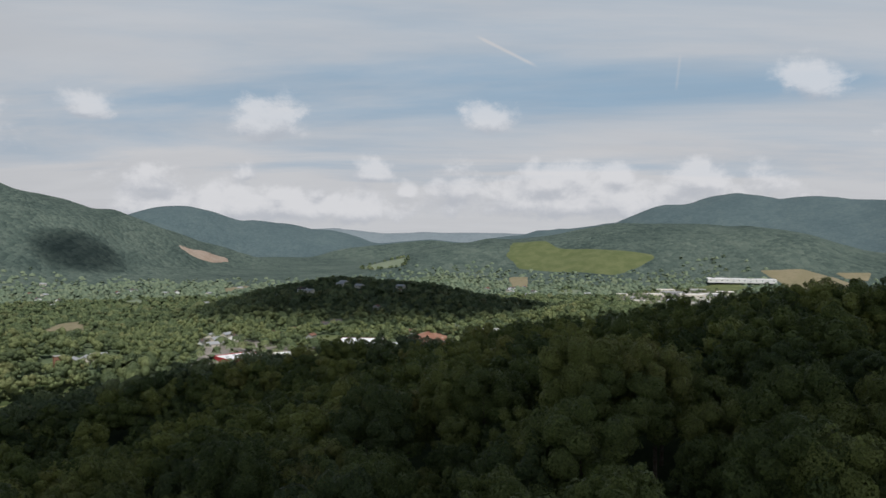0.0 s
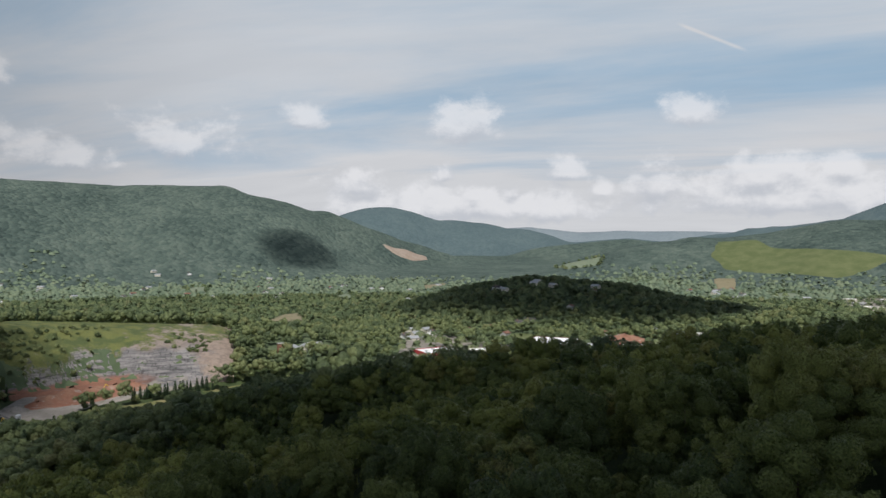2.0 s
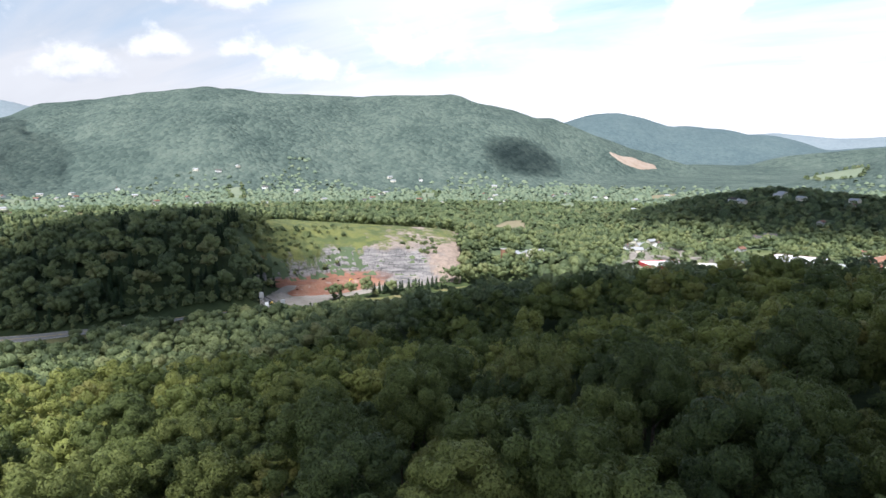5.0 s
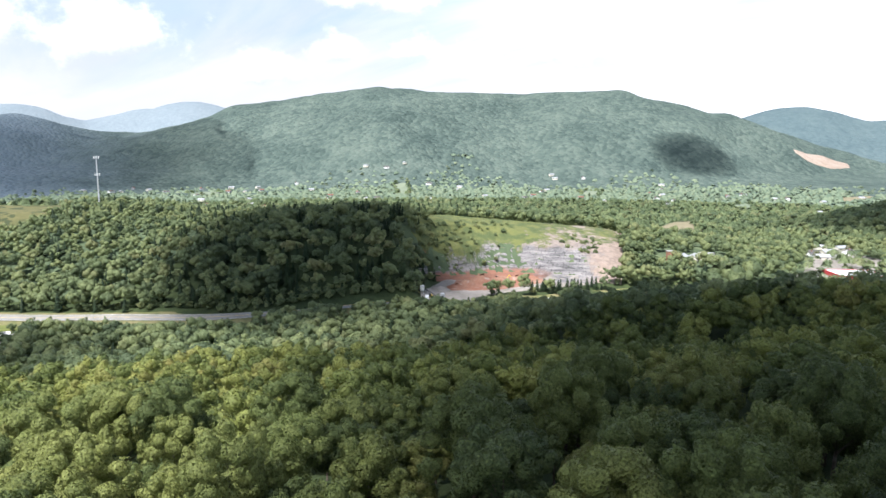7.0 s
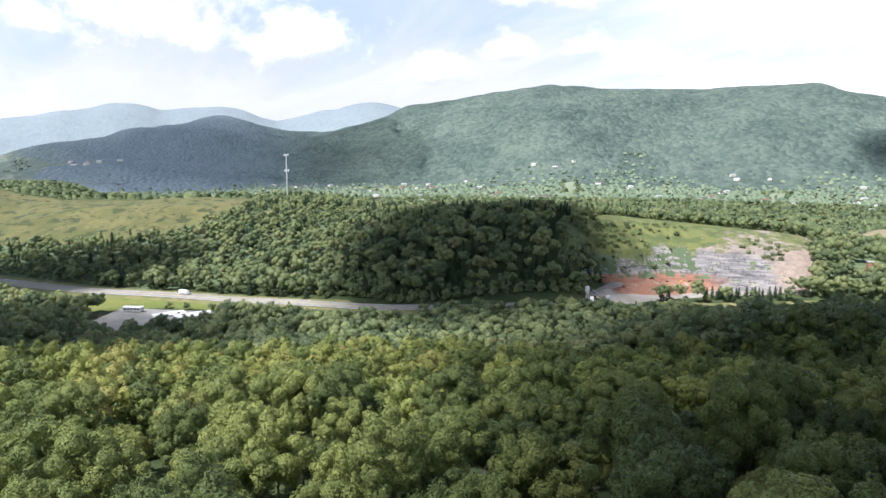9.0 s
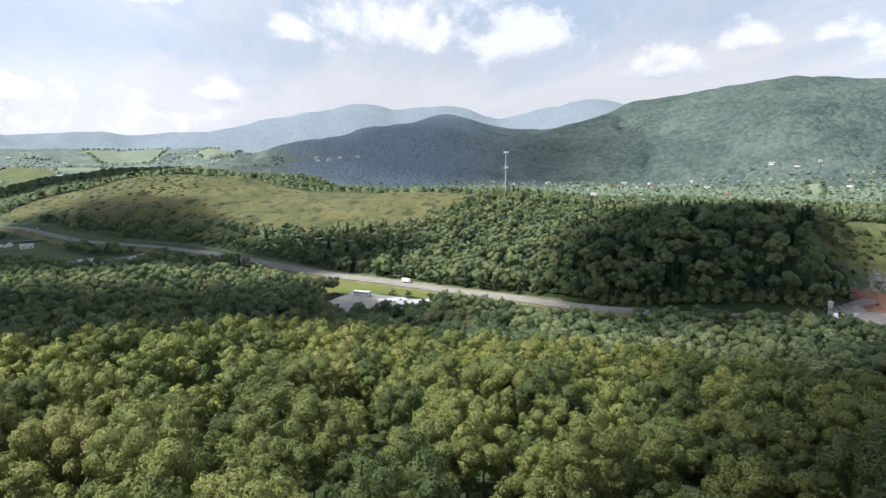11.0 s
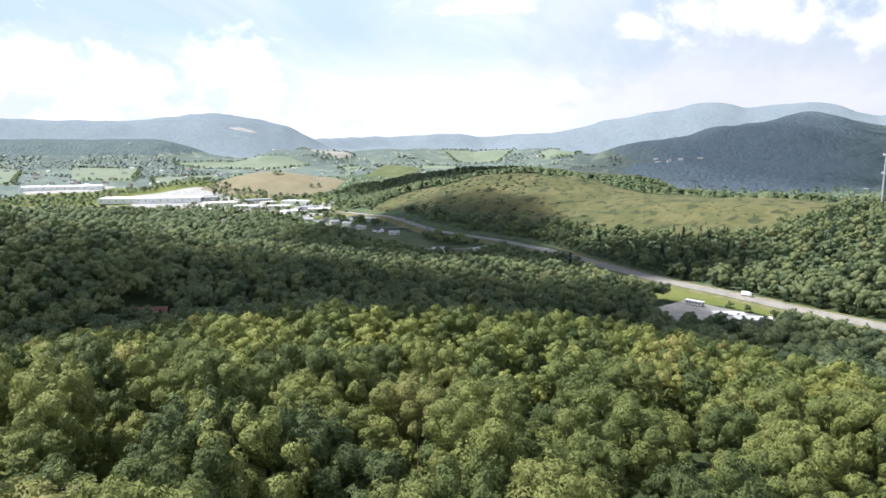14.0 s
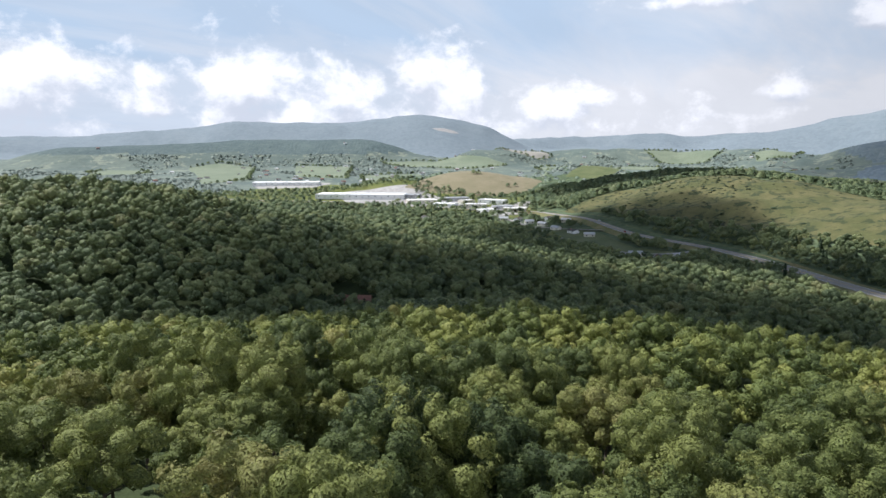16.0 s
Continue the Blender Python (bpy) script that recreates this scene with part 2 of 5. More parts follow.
LEAF_HAZY = leaf_material("hazy_distant_foliage", False, (0.190, 0.240, 0.206), (0.222, 0.274, 0.232), (0.258, 0.306, 0.254), (0.264, 0.304, 0.250), leaf=3.0, depth=0.5, gap_shade=0.05)
NEEDLE = leaf_material("conifer_foliage", False, (0.018, 0.034, 0.016), (0.028, 0.050, 0.022), (0.042, 0.068, 0.028), (0.046, 0.062, 0.026), leaf=0.5)
BARK = mottled("bark", (0.11, 0.085, 0.065), (0.19, 0.16, 0.13), 0.6, bump=0.03)
FLOOR = mottled("forest_floor", (0.036, 0.054, 0.019), (0.062, 0.085, 0.030), 14, bump=0.6)
CANOPY = canopy_material("valley_canopy", ((0.064, 0.090, 0.052), (0.092, 0.124, 0.068), (0.128, 0.160, 0.084)))
# aerial haze painted in: bluish base, paler and bluer on western bearings
MOUNTAIN = canopy_material("hazy_mountain_canopy", ((0.046, 0.068, 0.060), (0.080, 0.110, 0.093), (0.122, 0.154, 0.126)), 0.085, 5.0,
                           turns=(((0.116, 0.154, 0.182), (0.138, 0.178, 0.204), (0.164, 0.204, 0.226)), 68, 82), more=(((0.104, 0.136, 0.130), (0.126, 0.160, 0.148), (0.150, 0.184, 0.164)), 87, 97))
# haze of distance mixed into the canopy colours of the far hills
MID_HAZY = canopy_material("hazy_hill_canopy", ((0.080, 0.110, 0.110), (0.100, 0.134, 0.130), (0.128, 0.164, 0.152)), 0.10, 3.0)
FAR_DARK = canopy_material("hazy_far_dark_canopy", ((0.075, 0.110, 0.118), (0.092, 0.130, 0.136), (0.112, 0.152, 0.152)), 0.07, 3.0)
# far land and fields: haze painted in as paler, greyer colours
PATCHWORK = mottled("hazy_fields_and_woods", (0.112, 0.148, 0.128), (0.160, 0.196, 0.158), 130, (0.24, 0.268, 0.20), (0.56, 0.60), bump=1.0, fine=0.05)
HAY_HAZY = mottled("hazy_far_hay", (0.33, 0.315, 0.265), (0.29, 0.28, 0.235), 60, fine=0.2)
LAWN_HAZY = mottled("hazy_far_meadow", (0.172, 0.212, 0.140), (0.212, 0.246, 0.166), 60, fine=0.2)
# palest canopy: most of the haze is in its colour
FAR = canopy_material("hazy_far_canopy", ((0.170, 0.208, 0.228), (0.190, 0.230, 0.250), (0.212, 0.250, 0.266)), 0.07, 1.5)
GRASS = mottled("meadow_grass", (0.12, 0.15, 0.035), (0.17, 0.18, 0.05), 40, (0.07, 0.10, 0.03), bump=0.3, fine=0.4)
PASTURE = mottled("dry_pasture", (0.096, 0.104, 0.038), (0.146, 0.136, 0.056), 38, (0.044, 0.058, 0.025), (0.53, 0.58), bump=0.8, fine=0.12)
HAY = mottled("mown_hay", (0.255, 0.222, 0.138), (0.215, 0.192, 0.112), 45, (0.165, 0.160, 0.085), bump=0.2, fine=0.3)
LAWN = mottled("lawn", (0.105, 0.132, 0.052), (0.150, 0.170, 0.074), 30, bump=0.15, fine=0.5)
CLAY = mottled("red_clay", (0.27, 0.125, 0.08), (0.32, 0.19, 0.13), 14, (0.38, 0.31, 0.26), bump=0.4)
BARE = mottled("bare_earth", (0.34, 0.26, 0.20), (0.40, 0.335, 0.27), 25, (0.26, 0.20, 0.14), bump=0.4)
GRAVEL = mottled("gravel_yard", (0.26, 0.235, 0.205), (0.34, 0.31, 0.275), 12, (0.17, 0.17, 0.10), bump=0.15)
ASPHALT = mottled("weathered_asphalt", (0.25, 0.24, 0.22), (0.32, 0.31, 0.285), 10, (0.20, 0.19, 0.18), bump=0.03)
VERGE = mottled("road_verge", (0.15, 0.16, 0.06), (0.24, 0.21, 0.10), 12, (0.08, 0.11, 0.035), bump=0.25)
BRIGHT_CONCRETE = mottled("bright_new_concrete", (0.62, 0.61, 0.58), (0.70, 0.69, 0.66), 7, (0.52, 0.51, 0.48), bump=0.02)
CONCRETE = mottled("pale_concrete", (0.33, 0.32, 0.30), (0.44, 0.43, 0.40), 9, (0.24, 0.235, 0.21), bump=0.03)
PAINT_WHITE = plain("white_paint", (0.80, 0.80, 0.78))
PAINT_YELLOW = plain("yellow_paint", (0.70, 0.48, 0.06))
ROOF_WHITE = plain("white_membrane_roof", (0.82, 0.82, 0.81), 0.7)
ROOF_GREY = plain("grey_metal_roof", (0.46, 0.47, 0.48), 0.45, 0.3)
ROOF_DARK = mottled("dark_shingles", (0.10, 0.095, 0.09), (0.15, 0.14, 0.13), 1.5)
ROOF_BROWN = mottled("brown_shingles", (0.20, 0.10, 0.07), (0.27, 0.15, 0.11), 1.5)
WALL_RED = plain("red_cladding", (0.42, 0.035, 0.04), 0.5)
WALL_BRICK = mottled("orange_brick", (0.30, 0.155, 0.10), (0.36, 0.20, 0.13), 0.8)
WALL_CREAM = plain("cream_siding", (0.66, 0.62, 0.52), 0.6)
WALL_GREY = plain("grey_siding", (0.40, 0.40, 0.40), 0.6)
GLASS = plain("dark_window_glass", (0.03, 0.04, 0.05), 0.08, 0.0, 0.8, 0.05)
STEEL = plain("galvanised_steel", (0.60, 0.61, 0.62), 0.4, 0.6)
DARK_STEEL = plain("dark_steel", (0.07, 0.07, 0.075), 0.5, 0.4)
RUBBER = plain("black_rubber", (0.02, 0.02, 0.02), 0.8)
TIMBER = mottled("pole_timber", (0.12, 0.09, 0.07), (0.18, 0.14, 0.11), 0.8)


def cloud_material(name, core, rim=(0.42, 1.0)):
    """White vapour that thins out raggedly towards the rim."""
    mat, g = material(name)
    d = g.add("ShaderNodeBsdfDiffuse", Color=(0.9, 0.9, 0.9, 1))
    t = g.add("ShaderNodeBsdfTranslucent", Color=(0.9, 0.9, 0.92, 1))
    body = g.add("ShaderNodeMixShader", i0=0.06, i1=d.outputs[0], i2=t.outputs[0])
    thin = g.add("ShaderNodeBsdfTransparent")
    at = g.add("ShaderNodeTexCoord").outputs["Generated"]
    out = g.math("MULTIPLY", g.vec("LENGTH", g.vec("MULTIPLY", g.vec("SUBTRACT", at, (0.5, 0.5, 0.5)), (1, 1, 0))), 2.0)
    out = g.math("ADD", out, g.math("MULTIPLY", g.math("SUBTRACT", g.noise(at, 5.0, 4.0, 0.6), 0.5), 0.5))
    clear = g.span(out, *rim, core, 1.0)
    g.add("ShaderNodeOutputMaterial", Surface=g.add("ShaderNodeMixShader", i0=clear, i1=body.outputs[0], i2=thin.outputs[0]).outputs[0])
    return mat


CLOUD = cloud_material("cloud_vapour", 0.0)
THIN_CLOUD = cloud_material("thin_cloud_vapour", 0.46, (0.48, 1.0))


# ---- the lie of the land ----
def spot(az, d):
    """A place on the plan by its bearing (degrees to the left of north) and distance from the hilltop clearing."""
    return -d * math.sin(radians(az)), d * math.cos(radians(az))


def lattice(ix, iy, seed):
    n = (ix.astype(np.int64) * 374761393 + iy.astype(np.int64) * 668265263 + seed * 1442695041) & 0xFFFFFFFF
    n = ((n ^ (n >> 13)) * 1274126177) & 0xFFFFFFFF
    return ((n ^ (n >> 16)) & 0xFFFF) / 32767.5 - 1.0


def swell(x, y, size, seed=1, octaves=4):
    """Smooth noise of about -1 to 1 with hollows of the given size in metres."""
    total, amount, out = 0.0, 1.0, np.zeros_like(x)
    for k in range(octaves):
        u, v = x / size + 17.3 * k, y / size - 9.1 * k
        i, j = np.floor(u), np.floor(v)
        a, b = u - i, v - j
        a, b = a * a * (3 - 2 * a), b * b * (3 - 2 * b)
        out += amount * ((lattice(i, j, seed + k) * (1 - a) + lattice(i + 1, j, seed + k) * a) * (1 - b)
                         + (lattice(i, j + 1, seed + k) * (1 - a) + lattice(i + 1, j + 1, seed + k) * a) * b)
        total, amount, size = total + amount, amount * 0.5, size * 0.5
    return out / total * 1.6


def ridge(x, y, line, rough=0.0, seed=1, power=2.0):
    """A hill along a crest line of (bearing, distance, height, half width): its height at x, y."""
    pts = [(*spot(a, d), z, w) for a, d, z, w in line]
    best = np.full(x.shape, -1e3)
    for (xa, ya, za, wa), (xb, yb, zb, wb) in zip(pts, pts[1:]):
        ll = (xb - xa) ** 2 + (yb - ya) ** 2
        s = np.clip(((x - xa) * (xb - xa) + (y - ya) * (yb - ya)) / ll, 0, 1)
        dist = np.hypot(x - xa - s * (xb - xa), y - ya - s * (yb - ya))
        s = s * s * (3 - 2 * s) * 0.12 + s * 0.88
        z, w = za + s * (zb - za), wa + s * (wb - wa)
        u = dist / w
        best = np.maximum(best, z * np.where(u < 1, (1 - np.minimum(u, 1) ** 2) ** power, 0) - np.where(u > 1, 40 * (u - 1), 0))
    if rough:
        up = best > 1
        u, v = x[up], y[up]
        best[up] += (rough * swell(u, v, 420, seed) - rough * 0.55 * np.abs(swell(u, v, 900, seed + 40, 2)) + 0.18 * rough * swell(u, v, 70, seed + 60, 1)) * np.clip(best[up] / 60, 0, 1)
    return best


SPUR = [(-80, 520, 132, 520), (-48, 210, 97, 440), (180, 40, 72, 460), (115, 130, 60, 330), (118, 230, 42, 260)]
WEST_SPUR = [(170, 760, 100, 420), (152, 640, 80, 360), (141, 600, 52, 330), (131, 560, 30, 300), (120, 540, 14, 240)]
SHOULDER = [(-35, 230, 92, 220), (-10, 255, 74, 215), (4, 275, 66, 205), (14, 285, 59, 195), (25, 295, 49, 180), (31, 320, 39, 160), (39, 390, 13, 120)]
BLUFF = [(24, 745, 16, 170), (31, 720, 30, 190), (37, 705, 42, 185), (48, 690, 52, 200), (54, 640, 60, 205), (60, 700, 54, 230),
         (66, 790, 44, 260), (74, 850, 56, 290), (83, 930, 58, 300), (91, 1000, 55, 320), (97, 1100, 72, 330), (100, 1150, 76, 330),
         (104, 1220, 60, 300), (108, 1300, 28, 220)]
BACK_RIDGE = [(88, 1240, 40, 140), (91, 1265, 62, 160), (96, 1310, 64, 170), (100, 1330, 73, 180), (104, 1340, 71, 180), (108, 1350, 57, 180), (112, 1360, 40, 170), (115, 1380, 18, 150)]
KNOLL = [(17, 1120, 3, 240), (13.5, 1130, 22, 250), (10, 1150, 54, 260), (7.6, 1160, 62, 260), (3.5, 1150, 54, 270), (-1, 1120, 35, 250), (-6, 1040, 12, 220), (-12, 940, 32, 200), (-17, 900, 22, 180)]
MAIN = [(76, 2900, 120, 700), (71.7, 2850, 185, 800), (64.7, 2800, 240, 850), (60.4, 2750, 288, 900), (55, 2700, 332, 950), (51, 2700, 366, 1000), (48, 2720, 369, 1000), (45, 2735, 355, 1000),
        (42, 2750, 335, 1000), (34.3, 2700, 331, 950), (30.3, 2750, 287, 850), (27.4, 2800, 228, 660), (25.7, 2800, 180, 600), (21, 2800, 118, 500), (17.3, 2750, 60, 400)]
SHADY = [(92, 2700, 95, 500), (89.4, 2750, 150, 520), (84, 2850, 198, 560), (79, 2900, 238, 600), (73, 2950, 180, 560)]
SHADY_FOOT = [(93, 2150, 60, 420), (88, 2150, 92, 420), (80, 2200, 70, 400), (70, 2200, 60, 380)]
EAST = [(5, 2150, 40, 380), (-2.2, 2250, 121, 560), (-6.3, 2300, 141, 620), (-14.5, 2350, 186, 700), (-18.8, 2350, 186, 700), (-22.9, 2300, 174, 650), (-26.7, 2300, 114, 560), (-34, 2300, 82, 560), (-42, 2300, 90, 500)]
FAR_EAST = [(-60, 4200, 340, 1100), (-32.6, 4200, 348, 1100), (-28.2, 4200, 378, 1100), (-26, 4200, 363, 1100), (-22.9, 4200, 385, 1100), (-19.2, 4200, 343, 1000), (-14.5, 4200, 250, 900), (-10, 4200, 218, 900), (-6.3, 4200, 175, 800), (-2, 4200, 130, 600)]
FAR_NORTH = [(33, 4100, 290, 900), (27.4, 4100, 290, 900), (25.5, 4100, 262, 900), (24.4, 4100, 268, 900), (22.1, 4100, 304, 850), (21.0, 4100, 332, 850), (20.0, 4100, 303, 850), (18.6, 4100, 262, 800), (17.2, 4100, 243, 800), (15.3, 4100, 254, 800), (13.9, 4100, 243, 800), (10.4, 4050, 203, 700), (5.8, 3900, 128, 600)]
GAP = [(7, 3300, 105, 400), (1, 3300, 138, 420), (-2.5, 3300, 120, 400)]
RIM = [(14, 4800, 200, 500), (9, 4800, 231, 500), (5, 4750, 185, 400), (1.1, 4750, 205, 400), (-4, 4800, 190, 400), (-9, 4800, 180, 400)]
FAR_WEST = [(58, 4500, 370, 900), (61.2, 4500, 378, 900), (64.5, 4500, 362, 900), (67.1, 4500, 396, 900), (70, 4500, 350, 800), (74.7, 4500, 275, 800), (78.9, 4450, 355, 800), (83.5, 4400, 325, 800), (85.7, 4400, 368, 800), (89, 4400, 320, 800), (92, 4400, 282, 700), (97.6, 4400, 190, 700)]
SOUTH_RIM = [(97.6, 4600, 196, 500), (103, 4600, 176, 500), (106, 4600, 182, 500), (111.5, 4600, 164, 500), (117.2, 4300, 162, 500), (119.5, 4150, 140, 500), (122.7, 4050, 276, 800), (124.7, 4000, 285, 800)]
FAR_SOUTH = [(124.7, 4000, 285, 900), (130, 4000, 243, 900), (138, 4000, 239, 900), (141, 4050, 215, 800), (144.6, 4100, 202, 800), (151, 4200, 157, 700), (155, 4200, 156, 700), (175, 4200, 200, 800)]
SOUTH_FOOT = [(150, 3000, 116, 500), (142, 3000, 132, 500), (137, 3000, 143, 520), (130, 3000, 143, 520), (126, 2900, 80, 420)]
VALE_HILLS = [(95, 2700, 96, 300), (99, 2900, 106, 320), (104, 3050, 92, 300), (109, 2900, 108, 340), (114, 3050, 96, 300), (119, 2800, 100, 320)]
TAN_HILL = [(127, 1680, 24, 260), (124, 1690, 44, 280), (120.4, 1700, 56, 300), (116.5, 1720, 42, 290), (112.6, 1800, 40, 280), (110.8, 1850, 66, 300), (107.7, 1800, 54, 280), (104, 1700, 40, 250)]


def land(x, y):
    """The height of the ground."""
    x, y = np.asarray(x, float), np.asarray(y, float)
    r = np.hypot(x, y)
    floor = 0.032 * np.clip(r - 1400, 0, None) + 2.5 * swell(x, y, 260, 3) * np.clip((r - 900) / 700, 0, 1) + 22 * swell(x, y, 700, 4, 3) * np.clip((r - 2200) / 1200, 0, 1)
    parts = [floor]
    for line, rough, seed in ((SPUR, 0, 1), (SHOULDER, 0, 1), (WEST_SPUR, 2, 2), (BLUFF, 0, 5), (BACK_RIDGE, 3, 22), (KNOLL, 4, 6), (MAIN, 24, 7), (SHADY, 16, 8), (SHADY_FOOT, 8, 9),
                              (EAST, 12, 10), (FAR_EAST, 16, 11), (FAR_NORTH, 6, 12), (GAP, 6, 13), (RIM, 6, 14), (FAR_WEST, 8, 15),
                              (SOUTH_RIM, 18, 16), (VALE_HILLS, 16, 21), (FAR_SOUTH, 12, 17), (SOUTH_FOOT, 8, 18), (TAN_HILL, 0, 19)):
        parts.append(ridge(x, y, line, rough, seed))
    stack = np.stack(parts)
    top = stack.max(0)
    soft = np.clip(2 + r * 0.003, 2, 9) - 4 * np.clip((r - 3000) / 600, 0, 1)
    z = top + soft * np.log(np.exp((stack - top) / soft).sum(0)) - soft * 0.35
    az = np.degrees(np.arctan2(-x, y))
    fold = np.clip(np.minimum(az - 76, 114 - az) / 6, 0, 1) * np.clip(np.minimum(r - 720, 1280 - r) / 80, 0, 1)
    z = z + fold * np.clip((z - 14) / 20, 0, 1) * (4.2 * swell(x, y, 120, 23, 3) - 6.5 * np.abs(swell(x * 1.0, y * 0.35, 110, 24, 2)))
    return np.minimum(z, pit(x, y))


def pit(x, y):
    """The stone quarry's cut into the bluff: a level floor, a steep face and a slope above it."""
    d, az = np.hypot(x, y), np.degrees(np.arctan2(-x, y))
    d = d + 7 * swell(x, y, 46, 31) + 22 * np.clip((az - 41) / 8, -1, 1) ** 2
    step = lambda a, b: np.clip((d - a) / (b - a), 0, 1)
    z = 6 + 0.03 * np.clip(d - 560, 0, None) + 21 * step(612, 626) + 14 * step(624, 660) + 15 * step(655, 715)
    side = np.clip(np.maximum((35.5 - az) / 4.5, (az - 48.2) / 2.6), 0, None)
    return z + 26 * side ** 1.6 + np.where(d > 720, 200, 0) + np.where(d < 520, 200, 0)


# ---- mesh helpers ----
def sheet(name, verts, tris, mats, slots=None, tint=None, smooth=False):
    """One mesh object from arrays of corners and of triangles or quads."""
    verts, tris = np.asarray(verts, np.float32), np.asarray(tris, np.int32)
    me = bpy.data.meshes.new(name)
    n, k = tris.shape
    me.vertices.add(len(verts))
    me.vertices.foreach_set("co", verts.ravel())
    me.loops.add(n * k)
    me.loops.foreach_set("vertex_index", tris.ravel())
    me.polygons.add(n)
    me.polygons.foreach_set("loop_start", np.arange(0, n * k, k, dtype=np.int32))
    for m in mats:
        me.materials.append(m)
    if slots is not None:
        me.polygons.foreach_set("material_index", np.asarray(slots, np.int32))
    if smooth:
        me.polygons.foreach_set("use_smooth", np.ones(n, bool))
    me.update(calc_edges=True)
    if tint is not None:
        me.attributes.new("tint", "FLOAT", "FACE").data.foreach_set("value", np.asarray(tint, np.float32))
    return new(name, me)


def part(name, bm, mat, parent, label="", at=None):
    """Links a bmesh as one mesh under a thing or a part."""
    me = bpy.data.meshes.new(name)
    bm.to_mesh(me)
    bm.free()
    me.materials.append(mat)
    ob = new(name, me)
    ob.parent = parent
    if at is not None:
        ob.matrix_basis = at
    if label:
        tagged(ob, label)
    return ob


def thing(name, m, label, category, group=""):
    ob = new(name)
    ob.matrix_basis = m
    ob.empty_display_size = 0.5
    return tagged(ob, label, category, group)


def box(bm, x0, x1, y0, y1, z0, z1, bevel=0.0):
    ret = bmesh.ops.create_cube(bm, size=1)
    for v in ret["verts"]:
        v.co = Vector((x0 + (v.co.x + 0.5) * (x1 - x0), y0 + (v.co.y + 0.5) * (y1 - y0), z0 + (v.co.z + 0.5) * (z1 - z0)))
    if bevel:
        edges = list({e for v in ret["verts"] for e in v.link_edges})
        bmesh.ops.bevel(bm, geom=edges, offset=bevel, segments=1, affect="EDGES")
    return bm


def rod(bm, a, b, ra, rb, n=8):
    """A tapered rod from a to b."""
    a, b = Vector(a), Vector(b)
    m = Matrix.Translation((a + b) / 2) @ (b - a).to_track_quat("Z", "Y").to_matrix().to_4x4()
    bmesh.ops.create_cone(bm, cap_ends=True, segments=n, radius1=ra, radius2=rb, depth=(b - a).length, matrix=m)
    return bm


def block(*args, **kw):
    return box(bmesh.new(), *args, **kw)


def ground(x, y):
    return float(land(np.array([x]), np.array([y]))[0])


# ---- ground sheet ----
def bearing(x, y):
    return np.degrees(np.arctan2(-x, y))


def make_ground():
    az = np.radians(np.concatenate([np.arange(-46, 168, 0.42), np.arange(168, 314, 2.5)]))
    r = np.concatenate([[0.02, 5], np.geomspace(14, 560, 60)[:-1], np.geomspace(560, 760, 40)[:-1], np.geomspace(760, 4930, 135)])
    R, A = np.meshgrid(r, az, indexing="ij")
    x, y = 1.3 - R * np.sin(A), 0.7 + R * np.cos(A)
    z = land(x, y)
    n, m = R.shape
    idx = np.arange(n * m).reshape(n, m)
    nxt = np.roll(idx, -1, axis=1)
    quads = np.stack([idx[:-1], idx[1:], nxt[1:], nxt[:-1]], -1).reshape(-1, 4)
    rc = np.repeat(np.sqrt(r[:-1] * r[1:]), m)
    ac = np.degrees(np.tile(az, n - 1))
    zc = ((z[:-1] + z[1:]) / 2).ravel()
    xc, yc = -rc * np.sin(np.radians(ac)), rc * np.cos(np.radians(ac))
    r_far, a_far = rc, ac
    rc = rc * (1 + 0.06 * swell(xc, yc, 260, 33, 4))
    ac = ac + 3.0 * swell(xc, yc, 330, 34, 4)
    # the slots of the far hills hold canopies with haze in their colour
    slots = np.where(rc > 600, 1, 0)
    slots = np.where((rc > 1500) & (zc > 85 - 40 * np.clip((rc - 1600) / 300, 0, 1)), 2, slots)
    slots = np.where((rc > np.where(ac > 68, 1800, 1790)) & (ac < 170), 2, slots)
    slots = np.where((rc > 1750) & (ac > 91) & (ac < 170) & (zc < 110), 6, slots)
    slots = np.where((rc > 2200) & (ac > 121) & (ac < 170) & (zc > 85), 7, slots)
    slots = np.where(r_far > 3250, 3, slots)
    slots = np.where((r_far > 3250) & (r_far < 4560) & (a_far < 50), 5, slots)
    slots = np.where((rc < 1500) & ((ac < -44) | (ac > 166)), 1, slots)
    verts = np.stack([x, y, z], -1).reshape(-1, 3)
    ob = sheet("ground", verts, quads, [FLOOR, CANOPY, MOUNTAIN, FAR, MOUNTAIN, FAR_DARK, PATCHWORK, MID_HAZY], slots, smooth=True)
    tagged(ob, "wooded valley floor, green hills and forested mountains", "ground", kind="structure")


make_ground()


# ---- open land: fields, lots, roads ----
CLEAR = []
HEDGED = []
GARDENS = []


def outline(points):
    return np.array([spot(a, d) for a, d in points])


def inside(poly, x, y):
    hit = np.zeros(x.shape, bool)
    for (xa, ya), (xb, yb) in zip(poly, np.roll(poly, -1, axis=0)):
        cross = (ya > y) != (yb > y)
        with np.errstate(divide="ignore", invalid="ignore"):
            hit ^= cross & (x < (xb - xa) * (y - ya) / (yb - ya) + xa)
    return hit


